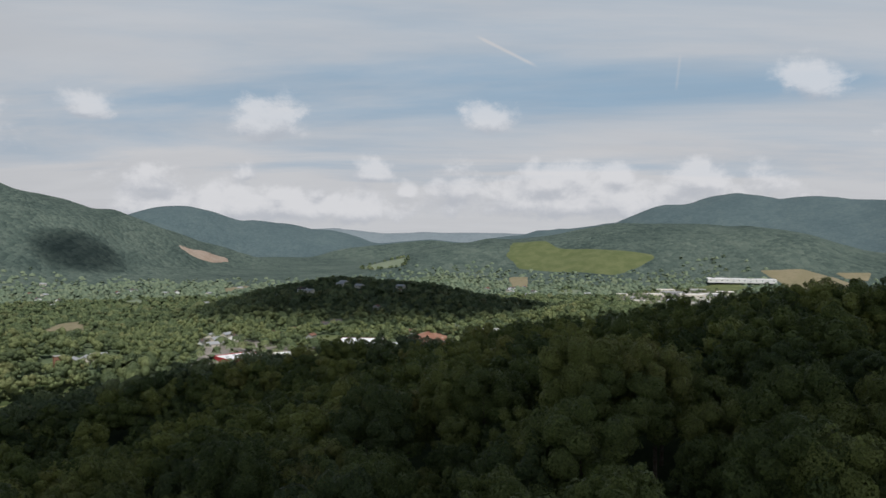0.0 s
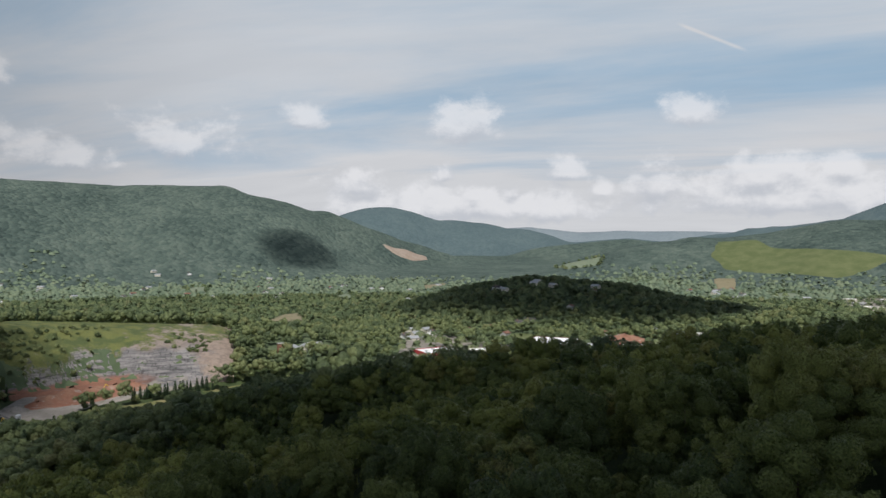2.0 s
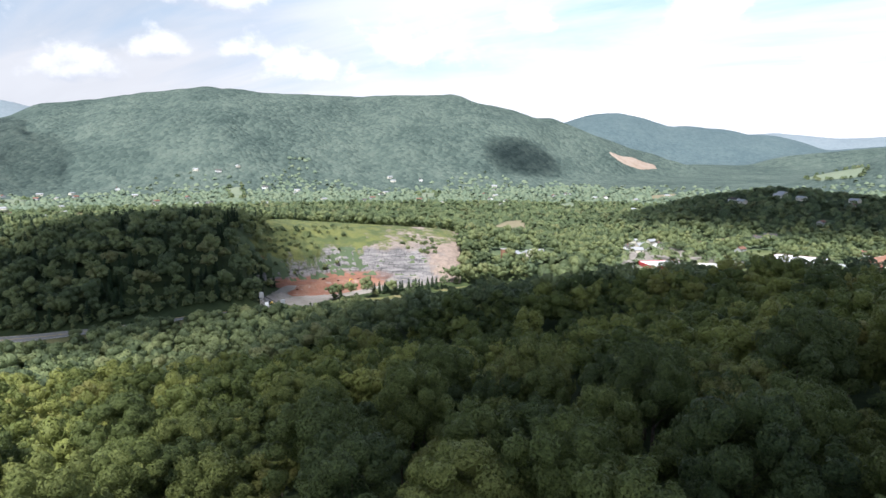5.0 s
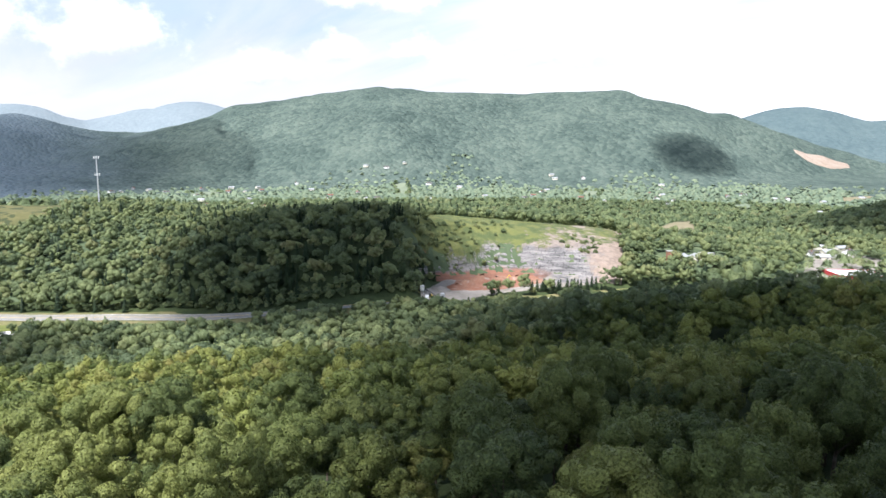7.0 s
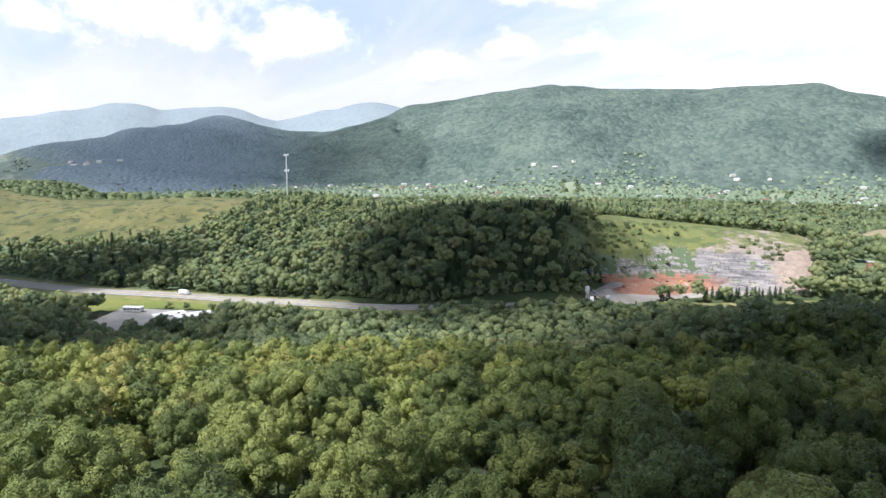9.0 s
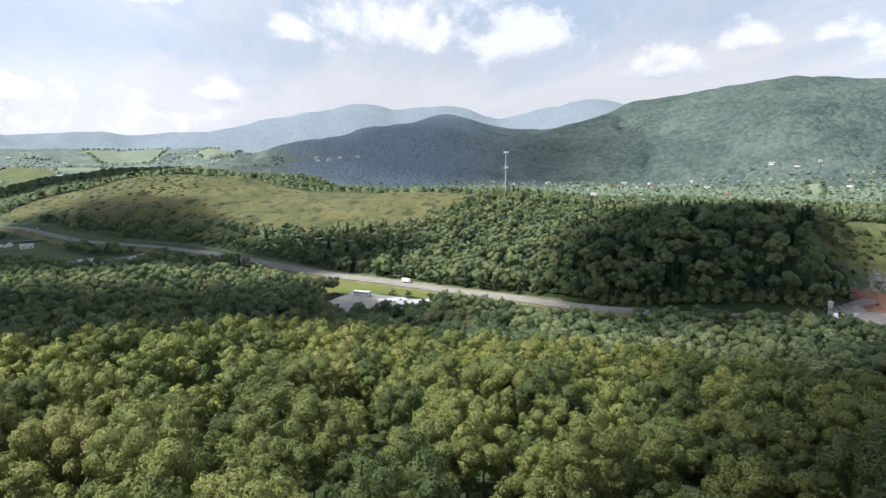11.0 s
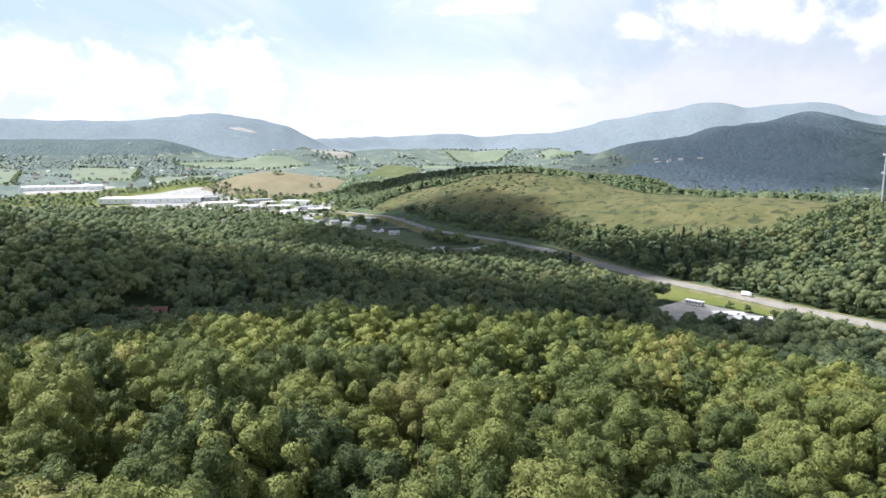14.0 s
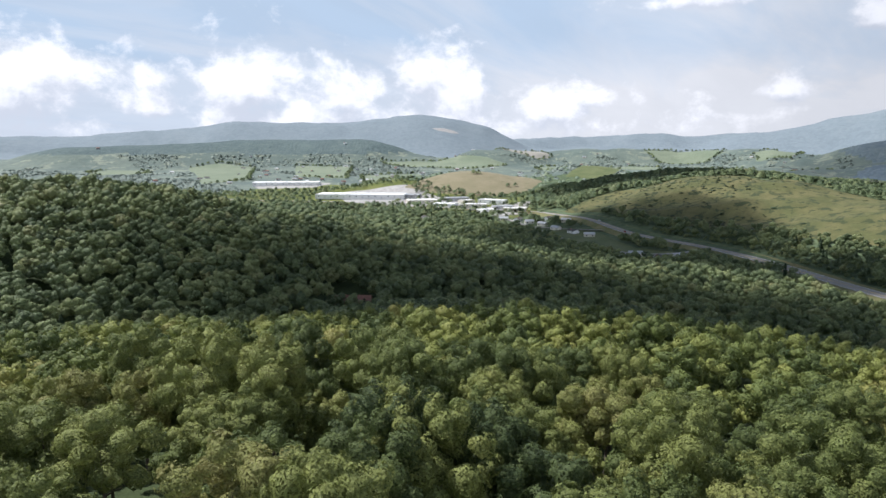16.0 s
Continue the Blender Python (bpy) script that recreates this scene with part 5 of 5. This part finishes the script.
def crown_arrays(rng, radius, lobes, level, leaves, size, rough=0.28, bare=1.0):
    """A crown: a dome of rounded leafy lobes of uneven size with dark clefts between them, and small leaves standing out of them. Corners and triangles."""
    k = np.arange(lobes)
    up = np.clip(1 - (k + 0.5) / lobes * 1.5 + rng.uniform(-0.06, 0.06, lobes), -0.6, 1)
    a = k * 2.39996 + rng.uniform(-0.45, 0.45, lobes)
    flat = np.sqrt(np.clip(1 - up ** 2, 0.02, 1))
    lr = radius * 1.28 / math.sqrt(lobes + 3) * rng.uniform(0.72, 1.28, lobes)
    reach = (radius - lr * 0.8) * rng.uniform(0.80, 1.12, lobes)
    bulge = 1 + 0.16 * np.sin(2 * a + rng.uniform(0, 6.28)) + 0.10 * np.sin(3 * a + rng.uniform(0, 6.28))
    c = np.stack([np.cos(a) * flat * bulge, np.sin(a) * flat * bulge, up], -1) * reach[:, None]
    bv, bf = ball(rng, level)
    verts, faces, off = [], [], 0
    core_v, core_f = ball(rng, 1)
    verts.append(core_v * np.array([0.5, 0.5, 0.5]) * radius - np.array([0, 0, 0.15 * radius]))
    faces.append(core_f)
    off = len(core_v)
    for q, r in zip(c, lr):
        verts.append(bv * rng.uniform(1 - rough, 1 + rough, (len(bv), 1)) * r * bare * np.array([1.08, 1.08, 0.92]) + q)
        faces.append(bf + off)
        off += len(bv)
    # tufts on the lobes, and the leaves round each tuft
    tufts = max(1, leaves // 18)
    j = np.arange(tufts) % lobes
    way = rng.normal(size=(tufts, 3))
    way[:, 2] += 0.5
    way = way / np.linalg.norm(way, axis=1)[:, None] + c[j] / radius * 0.9
    way /= np.linalg.norm(way, axis=1)[:, None]
    hub = c[j] + way * (lr[j] * rng.uniform(0.74, 0.98, tufts))[:, None]
    i = rng.integers(0, tufts, leaves)
    out = rng.normal(size=(leaves, 3))
    out = out / np.linalg.norm(out, axis=1)[:, None] + way[i] * 0.9
    out /= np.linalg.norm(out, axis=1)[:, None]
    p = hub[i] + out * (radius * 0.105 * rng.uniform(0.7, 1.2, leaves))[:, None]
    n = out + way[i] * 0.5 + rng.normal(size=(leaves, 3)) * 0.28
    n /= np.linalg.norm(n, axis=1)[:, None]
    t = np.cross(n, rng.normal(size=(leaves, 3)))
    t /= np.linalg.norm(t, axis=1)[:, None]
    b = np.cross(n, t)
    s = size * rng.uniform(0.6, 1.4, (leaves, 1))
    tri = np.stack([p + t * s, p - t * s * 0.55 + b * s * 0.8, p - t * s * 0.55 - b * s * 0.8], 1)
    verts.append(tri.reshape(-1, 3))
    faces.append(np.arange(leaves * 3).reshape(-1, 3) + off)
    return np.concatenate(verts), np.concatenate(faces)


def quads_to_tris(q):
    n = len(q)
    base = (np.arange(n) * 4)[:, None]
    tris = np.concatenate([base + np.array([0, 1, 2]), base + np.array([0, 2, 3])], 1).reshape(-1, 3)
    return q.reshape(-1, 3), tris


def trunk_mesh(rng, height):
    bm = bmesh.new()
    lean = Vector((rng.uniform(-0.5, 0.5), rng.uniform(-0.5, 0.5), 0))
    fork = Vector((0, 0, height * 0.45)) + lean * 0.5
    rod(bm, (0, 0, -1.5), fork, 0.34, 0.22, 7)
    rod(bm, fork, Vector((0, 0, height * 0.9)) + lean, 0.22, 0.05, 6)
    for i in range(5):
        a = i * 1.26 + rng.uniform(-0.4, 0.4)
        s = fork.lerp(Vector((0, 0, height * 0.85)) + lean, rng.uniform(0.0, 0.5))
        e = s + Vector((math.cos(a) * rng.uniform(1.8, 3.2), math.sin(a) * rng.uniform(1.8, 3.2), rng.uniform(1.5, 3.5)))
        rod(bm, s, e, 0.13, 0.03, 5)
    me = bpy.data.meshes.new("trunk")
    bm.to_mesh(me)
    bm.free()
    me.materials.append(BARK)
    return me


def scatter(rng, spacing, r0, r1, az0=-41.0, az1=162.0, jitter=0.42):
    n = int(2 * r1 / spacing) + 2
    g = (np.arange(n) - n / 2) * spacing
    x, y = np.meshgrid(g, g)
    x = x + np.where((np.arange(n) % 2)[:, None], spacing / 2, 0)
    x = (x + rng.uniform(-jitter, jitter, x.shape) * spacing).ravel()
    y = (y + rng.uniform(-jitter, jitter, y.shape) * spacing).ravel()
    r, a = np.hypot(x, y), bearing(x, y)
    keep = (r >= r0) & (r < r1) & (a > az0) & (a < az1)
    return x[keep], y[keep]


def wooded(x, y):
    """Where trees stand: away from fields, lots and the road."""
    keep = np.ones(x.shape, bool)
    for poly in CLEAR:
        keep &= ~inside(poly, x, y)
    far = np.full(x.shape, 1e9)
    for line, half in ((road_line[::2], 0), (side_line[::2], 9), (spur_line[::2], 9)):
        for px, py in line:
            far = np.minimum(far, np.hypot(x - px, y - py) + half)
    for px, py, r in GARDENS:
        keep &= np.hypot(x - px, y - py) > r
    return keep & (far > np.where(bearing(x, y) > 88, 25, 17)), far


def plant(name, rng, x, y, quads_list, mat, label, low=0.75, high=1.25, base=9.0, tone=None, smooth=False, size=None):
    """Many trees joined into one wood."""
    z = land(x, y)
    kind = rng.integers(0, len(quads_list), len(x))
    s = rng.uniform(low, high, len(x)) * (1 if size is None else size)
    turn = rng.uniform(0, 2 * np.pi, len(x))
    verts, faces, tints, off = [], [], [], 0
    tint = rng.random(len(x)) if tone is None else tone
    for k, (v, f) in enumerate(quads_list):
        i = np.nonzero(kind == k)[0]
        if not len(i):
            continue
        c, sn = np.cos(turn[i])[:, None], np.sin(turn[i])[:, None]
        hs = s[i][:, None]
        vx = (v[None, :, 0] * c - v[None, :, 1] * sn) * hs + x[i][:, None]
        vy = (v[None, :, 0] * sn + v[None, :, 1] * c) * hs + y[i][:, None]
        vz = (v[None, :, 2] + base) * hs + z[i][:, None]
        verts.append(np.stack([vx, vy, vz], -1).reshape(-1, 3))
        faces.append((f[None] + (np.arange(len(i)) * len(v))[:, None, None]).reshape(-1, f.shape[1]) + off)
        tints.append(np.repeat(tint[i], len(f)))
        off += len(i) * len(v)
    ob = sheet(name, np.concatenate(verts), np.concatenate(faces), [mat], tint=np.concatenate(tints), smooth=smooth)
    return tagged(ob, label, "woodland", kind="stuff")


def lump(rng, radius, sides=5, rings=2):
    """A small crown far off: an uneven domed heap of facets."""
    v = [(0, 0, radius * rng.uniform(0.8, 1.05))]
    for q, h in (((0.62, 0.62), (1.0, 0.0), (0.72, -0.8)), ((0.6, 0.6), (1.0, -0.3)))[rings == 1]:
        o = rng.uniform(0, 6.28)
        for k in range(sides):
            a, s = o + 2 * np.pi * k / sides, rng.uniform(0.7, 1.25)
            v.append((np.cos(a) * q * radius * s, np.sin(a) * q * radius * s, radius * (h + rng.uniform(-0.16, 0.16))))
    f = [[0, 1 + k, 1 + (k + 1) % sides] for k in range(sides)]
    for j in range(rings):
        for k in range(sides):
            a, b = 1 + j * sides + k, 1 + j * sides + (k + 1) % sides
            f += [[a, a + sides, b], [b, a + sides, b + sides]]
    return np.array(v), np.array(f)


def spire(rng, tiers, n):
    """A conifer: drooping tiers of boughs round a stem."""
    quads = []
    for i in range(tiers):
        u = i / tiers
        zc, r = -6 + 13 * u, 3.3 * (1 - u) ** 0.8 + 0.35
        for k in range(n):
            a = 2 * np.pi * (k + rng.uniform(0, 0.7)) / n
            w, rr = 0.9 * r / 2 + 0.15, r * rng.uniform(0.8, 1.15)
            tip = np.array([np.cos(a) * rr, np.sin(a) * rr, zc - 0.7])
            root = np.array([0, 0, zc + 1.2])
            side = np.array([-np.sin(a), np.cos(a), 0]) * w
            m = (tip * 0.62 + root * 0.38) + np.array([0, 0, 0.1])
            quads.append([root, m + side, tip, m - side])
    return quads_to_tris(np.array(quads))


def make_woods():
    rng = np.random.default_rng(7)
    # single trees on the hilltop
    x, y = scatter(rng, 9.3, 58, 165)
    order = np.argsort(np.hypot(x, y))
    pick, rest = order[:300], order[300:]
    variants = []
    for k in range(9):
        v, f = crown_arrays(rng, 5.2 + 0.4 * (k % 3), 20 + 3 * (k % 4), 2, 2300, 0.25, 0.2, bare=0.92)
        h = 10.5 + 0.3 * k
        ob = sheet("crown", v * np.array([1, 1, 0.92 + 0.09 * (k % 4)]) + np.array([0, 0, h]), f, [LEAF], smooth=True)
        me = ob.data
        bpy.data.objects.remove(ob)
        variants.append((me, trunk_mesh(random.Random(k), h + 3)))
    z = land(x, y)
    for i in pick:
        me, stem = variants[rng.integers(0, 9)]
        tree = thing("tree", pose(x[i], y[i], z[i], 0, 0, rng.uniform(0, 360)), "leafy broadleaf tree in full summer green on the hilltop", "tree", "trees of the hilltop wood")
        s = rng.uniform(0.58, 1.30)
        tree.scale = (s, s, s * rng.uniform(0.92, 1.1))
        for name, mesh in (("trunk", stem), ("crown", me)):
            new(name, mesh).parent = tree
    x2, y2 = scatter(rng, 9.3, 165, 290)
    x0, y0 = scatter(rng, 9.0, 0, 58, -180, 180)
    x2, y2 = np.concatenate([x[rest], x2]), np.concatenate([y[rest], y2])
    ok, _ = wooded(x2, y2)
    mids = [crown_arrays(rng, 5.6, 13, 1, 330, 0.36, bare=0.92) for _ in range(10)]
    plant("hillside_wood", rng, x2[ok], y2[ok], mids, LEAF_WOOD, "dense broadleaf wood on the near hillside", 0.66, 1.3, 9.5)
    few = [crown_arrays(rng, 5.6, 6, 1, 48, 0.55) for _ in range(10)]
    plant("clearing_wood", rng, x0, y0, few, LEAF_WOOD, "broadleaf wood on the hilltop", 0.7, 1.1, 9.5, smooth=True)
    x3, y3 = scatter(rng, 9.0, 290, 640)
    ok, far = wooded(x3, y3)
    x3, y3, far = x3[ok], y3[ok], far[ok]
    a, r = bearing(x3, y3), np.hypot(x3, y3)
    hollow = (r > 345) & (a < 26)
    thin = hollow & (rng.random(len(a)) < 0.6)
    plant("hollow_wood", rng, x3[thin], y3[thin], [lump(rng, 6.2) for _ in range(8)], LEAF_SLOPE, "broadleaf wood in the hollow behind the ridge", 0.7, 1.2, 6.5)
    x3, y3, far, a, r = (v[~hollow] for v in (x3, y3, far, a, r))
    pine = rng.random(len(x3)) < np.where((a > 44) & (a < 75) & (r > 470), 0.4, np.where(far < 45, 0.16, 0.04))
    k = np.argmin(np.hypot(x3[:, None] - road_line[None, ::3, 0], y3[:, None] - road_line[None, ::3, 1]), 1)
    before = r < np.hypot(*road_line[::3].T)[k]
    low = np.where((far < 60) & before & ((a > 63) | (a < 36)), np.clip((far - 6) / 48, 0.22, 1), 1.0)
    pine &= (low > 0.8) | (rng.random(len(a)) < 0.15)
    plant("slope_wood", rng, x3[~pine & (low == 1)], y3[~pine & (low == 1)], few, LEAF_SLOPE, "broadleaf wood down to the highway", 0.66, 1.28, 9.0)
    plant("roadside_scrub", rng, x3[~pine & (low < 1)], y3[~pine & (low < 1)], few, LEAF_SLOPE, "low green scrub and young trees along the highway", 0.75, 1.15, 6.5, size=low[~pine & (low < 1)])
    # undergrowth at the foot of the woods along the highway
    d = np.gradient(road_line, axis=0)
    side = np.stack([-d[:, 1], d[:, 0]], -1) / np.hypot(*d.T)[:, None]
    foot = np.concatenate([road_line + side * k + rng.uniform(-2.5, 2.5, road_line.shape) for k in (-30, -26, -22, 22, 26)])
    bank = np.concatenate([road_line + side * k + rng.uniform(-2, 2, road_line.shape) for k in (13, 15, 17, 19, 21) for _ in range(2)])
    bank = bank[(bearing(bank[:, 0], bank[:, 1]) > 49.5) & (bearing(bank[:, 0], bank[:, 1]) < 66)]
    foot = np.concatenate([foot, bank])
    az, r = bearing(foot[:, 0], foot[:, 1]), np.hypot(foot[:, 0], foot[:, 1])
    ok = (az > 22) & (az < 108) & (r < 900)
    for poly in CLEAR:
        ok &= ~inside(poly, foot[:, 0], foot[:, 1])
    k = np.argmin(np.hypot(foot[:, None, 0] - road_line[None, ::3, 0], foot[:, None, 1] - road_line[None, ::3, 1]), 1)
    behind = r > np.hypot(*road_line[::3].T)[k]
    plant("hedge_scrub", rng, foot[ok, 0], foot[ok, 1], few, LEAF_SLOPE, "green undergrowth at the wood's edge along the highway", 0.25, 0.6, 5.0, size=np.where(behind | (az < 63), 1.0, 0.62)[ok])
    spires = [spire(rng, 8, 6) for _ in range(4)]
    plant("pine_wood", rng, x3[pine], y3[pine], spires, NEEDLE, "dark pines among the broadleaf trees", 0.7, 1.1, 7.0, size=low[pine])
    x4, y4 = scatter(rng, 10.3, 640, 1530)
    ok, far = wooded(x4, y4)
    x4, y4 = x4[ok], y4[ok]
    lumps = [(v * np.array([1, 1, 0.85]), f) for v, f in (lump(rng, 6.9, 5, 1) for _ in range(16))]
    a, near = bearing(x4, y4), np.hypot(x4, y4) < rng.uniform(820, 920, len(x4))
    near &= (a > 44) & (a < 96)
    xq, yq = scatter(rng, 8.7, 640, 900, 44, 96)
    ok, far = wooded(xq, yq)
    xq, yq = xq[ok], yq[ok]
    needle = rng.random(len(xq)) < np.where(bearing(xq, yq) < 68, 0.30, 0.14)
    plant("bluff_pines", rng, xq[needle], yq[needle], spires, NEEDLE, "dark pines over the bluff beside the highway", 0.7, 1.15, 7.0)
    xq, yq = xq[~needle], yq[~needle]
    bluff = [crown_arrays(rng, 5.7, 5, 1, 24, 0.75) for _ in range(10)]
    plant("bluff_wood", rng, xq, yq, bluff, LEAF_SLOPE, "broadleaf wood over the bluff beside the highway", 0.5, 1.05, 7.5)
    x4, y4 = x4[~near], y4[~near]
    a, r = bearing(x4, y4), np.hypot(x4, y4)
    near = (r < rng.uniform(900, 1050, len(x4))) & (((a > -12) & (a < 46)) | ((a > 92) & (a < 126)))
    light = [crown_arrays(rng, 5.9, 4, 1, 0, 0.8) for _ in range(10)]
    plant("vale_edge_wood", rng, x4[near], y4[near], light, LEAF_SLOPE, "broadleaf wood round the small town", 0.6, 1.2, 7.0)
    keep = ~near & ((r < 1100) | (rng.random(len(x4)) < 0.78))
    x4, y4 = x4[keep], y4[keep]
    plant("valley_wood", rng, x4, y4, lumps, LEAF_VALE, "broadleaf woods over the valley and the bluff", 0.66, 1.3, 3.4)
    xs, ys = scatter(rng, 5.5, 590, 712, 33, 49.5, 0.5)
    edge = np.clip((bearing(xs, ys) - 39) / 7, 0, 1) * np.where(np.hypot(xs, ys) < 600, 0.1, 1)
    shrub = (swell(xs, ys, 34, 71) + 0.9 * edge > 0.10 + rng.uniform(0, 0.5, len(xs))) & (pit(xs, ys) < 48) & (pit(xs, ys) > 11)
    plant("quarry_scrub", rng, xs[shrub], ys[shrub], few, LEAF_SLOPE, "green scrub grown over the quarry slope", 0.2, 0.5, 5.5)
    row = smooth_line([(34.6, 567), (36, 563), (38, 556), (40.5, 549)], 2.6, 1)
    plant("quarry_pines", rng, row[:, 0] + rng.uniform(-4, 4, len(row)), row[:, 1] + rng.uniform(-4, 4, len(row)), spires, NEEDLE, "row of dark young pines before the quarry", 0.45, 0.8, 7.0)
    xt, yt = scatter(rng, 15, 640, 1700)
    town = np.zeros(len(xt), bool)
    for k in TOWNS:
        town |= inside(CLEAR[k], xt, yt)
    for px, py, r in GARDENS + BLOCKS:
        town &= np.hypot(xt - px, yt - py) > r
    plant("town_trees", rng, xt[town], yt[town], lumps, LEAF_VALE, "single green trees among the town's buildings", 0.5, 1.1, 6.0)
    xr, yr = scatter(rng, 7.8, 1150, 1500, 88, 114)
    ok, far = wooded(xr, yr)
    plant("ridge_wood", rng, xr[ok], yr[ok], lumps, LEAF_VALE, "dark wood on the ridge behind the pasture", 0.6, 1.15, 4.5)
    xb, yb = scatter(rng, 9, 700, 1250, 74, 113, 0.5)
    tuft = inside(CLEAR[GRASS_HILL], xb, yb) & (swell(xb, yb, 120, 61) + 0.8 * np.clip((bearing(xb, yb) - 94) / 7, 0, 1) > rng.uniform(0.0, 1.3, len(xb)))
    plant("hill_bushes", rng, xb[tuft], yb[tuft], [(v * np.array([1.5, 1.5, 0.4]), f) for v, f in lumps], NEEDLE, "small dark bushes and tufts on the grassy hill", 0.12, 0.5, 0.9)
    # hedges along the far fields, lone trees on the ploughed hill, a belt of trees behind the pasture's crest
    hx, hy = [], []
    for poly in HEDGED:
        for p, q in zip(poly, np.roll(poly, -1, axis=0)):
            n = int(np.hypot(*(q - p)) / 11)
            if n and rng.random() < 0.75:
                u = (np.arange(n) + rng.uniform(-0.4, 0.4, n)) / n
                u = u[rng.random(n) < 0.8]
                hx.append(p[0] + u * (q[0] - p[0]) + rng.uniform(-5, 5, len(u)))
                hy.append(p[1] + u * (q[1] - p[1]) + rng.uniform(-5, 5, len(u)))
    plant("field_hedges", rng, np.concatenate(hx), np.concatenate(hy), lumps, LEAF_VALE, "dark hedges of trees between the far fields", 0.6, 1.2, 4.0)
    lone = np.array([spot(a, d) for a, d in ((121.0, 1500), (117.2, 1560), (116.6, 1575), (120.0, 1640), (119.6, 1646))])
    plant("lone_trees", rng, lone[:, 0], lone[:, 1], lumps, LEAF_VALE, "lone dark trees on the ploughed hill", 0.9, 1.3, 5.0)
    x5, y5 = scatter(rng, 12.6, 1530, 2300, -41, 162)
    ok, far = wooded(x5, y5)
    x5, y5 = x5[ok], y5[ok]
    tall = land(x5, y5)
    keep = (tall > 75) | (rng.random(len(x5)) < 0.9)
    x5, y5 = x5[keep], y5[keep]
    small = [(v * np.array([1.1, 1.1, 0.7]), f) for v, f in (lump(rng, 7.6, 5, 1) for _ in range(10))]
    r5, a5 = np.hypot(x5, y5), bearing(x5, y5)
    keep = r5 < rng.uniform(1750, 2000, len(x5)) + 120 * swell(x5, y5, 300, 95, 2) - 2.2 * np.clip(a5 - 45, 0, 60)
    x5, y5, r5, a5 = x5[keep], y5[keep], r5[keep], a5[keep]
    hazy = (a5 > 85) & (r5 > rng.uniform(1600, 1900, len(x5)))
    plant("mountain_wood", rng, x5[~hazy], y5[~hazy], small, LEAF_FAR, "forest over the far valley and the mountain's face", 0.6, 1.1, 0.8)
    plant("distant_wood", rng, x5[hazy], y5[hazy], small, LEAF_HAZY, "hazy forest over the distant hills", 0.5, 1.0, 0.8)

    # broken woods between the fields of the far western valley
    x6, y6 = scatter(rng, 12.5, 1700, 3000, 92, 158)
    ok, far = wooded(x6, y6)
    grown = swell(x6, y6, 230, 91) + 0.35 * swell(x6, y6, 60, 92) + 0.5 * np.clip((land(x6, y6) - 40 - 0.03 * (np.hypot(x6, y6) - 1400)) / 40, 0, 1)
    ok &= (grown > 0.12) & (land(x6, y6) < 82)
    plant("vale_wood", rng, x6[ok], y6[ok], [(v * np.array([1.1, 1.1, 0.55]), f) for v, f in (lump(rng, 10.5, 5, 1) for _ in range(10))], LEAF_HAZY, "hazy broken woods among the far fields", 0.3, 0.72, 1.0)


make_woods()
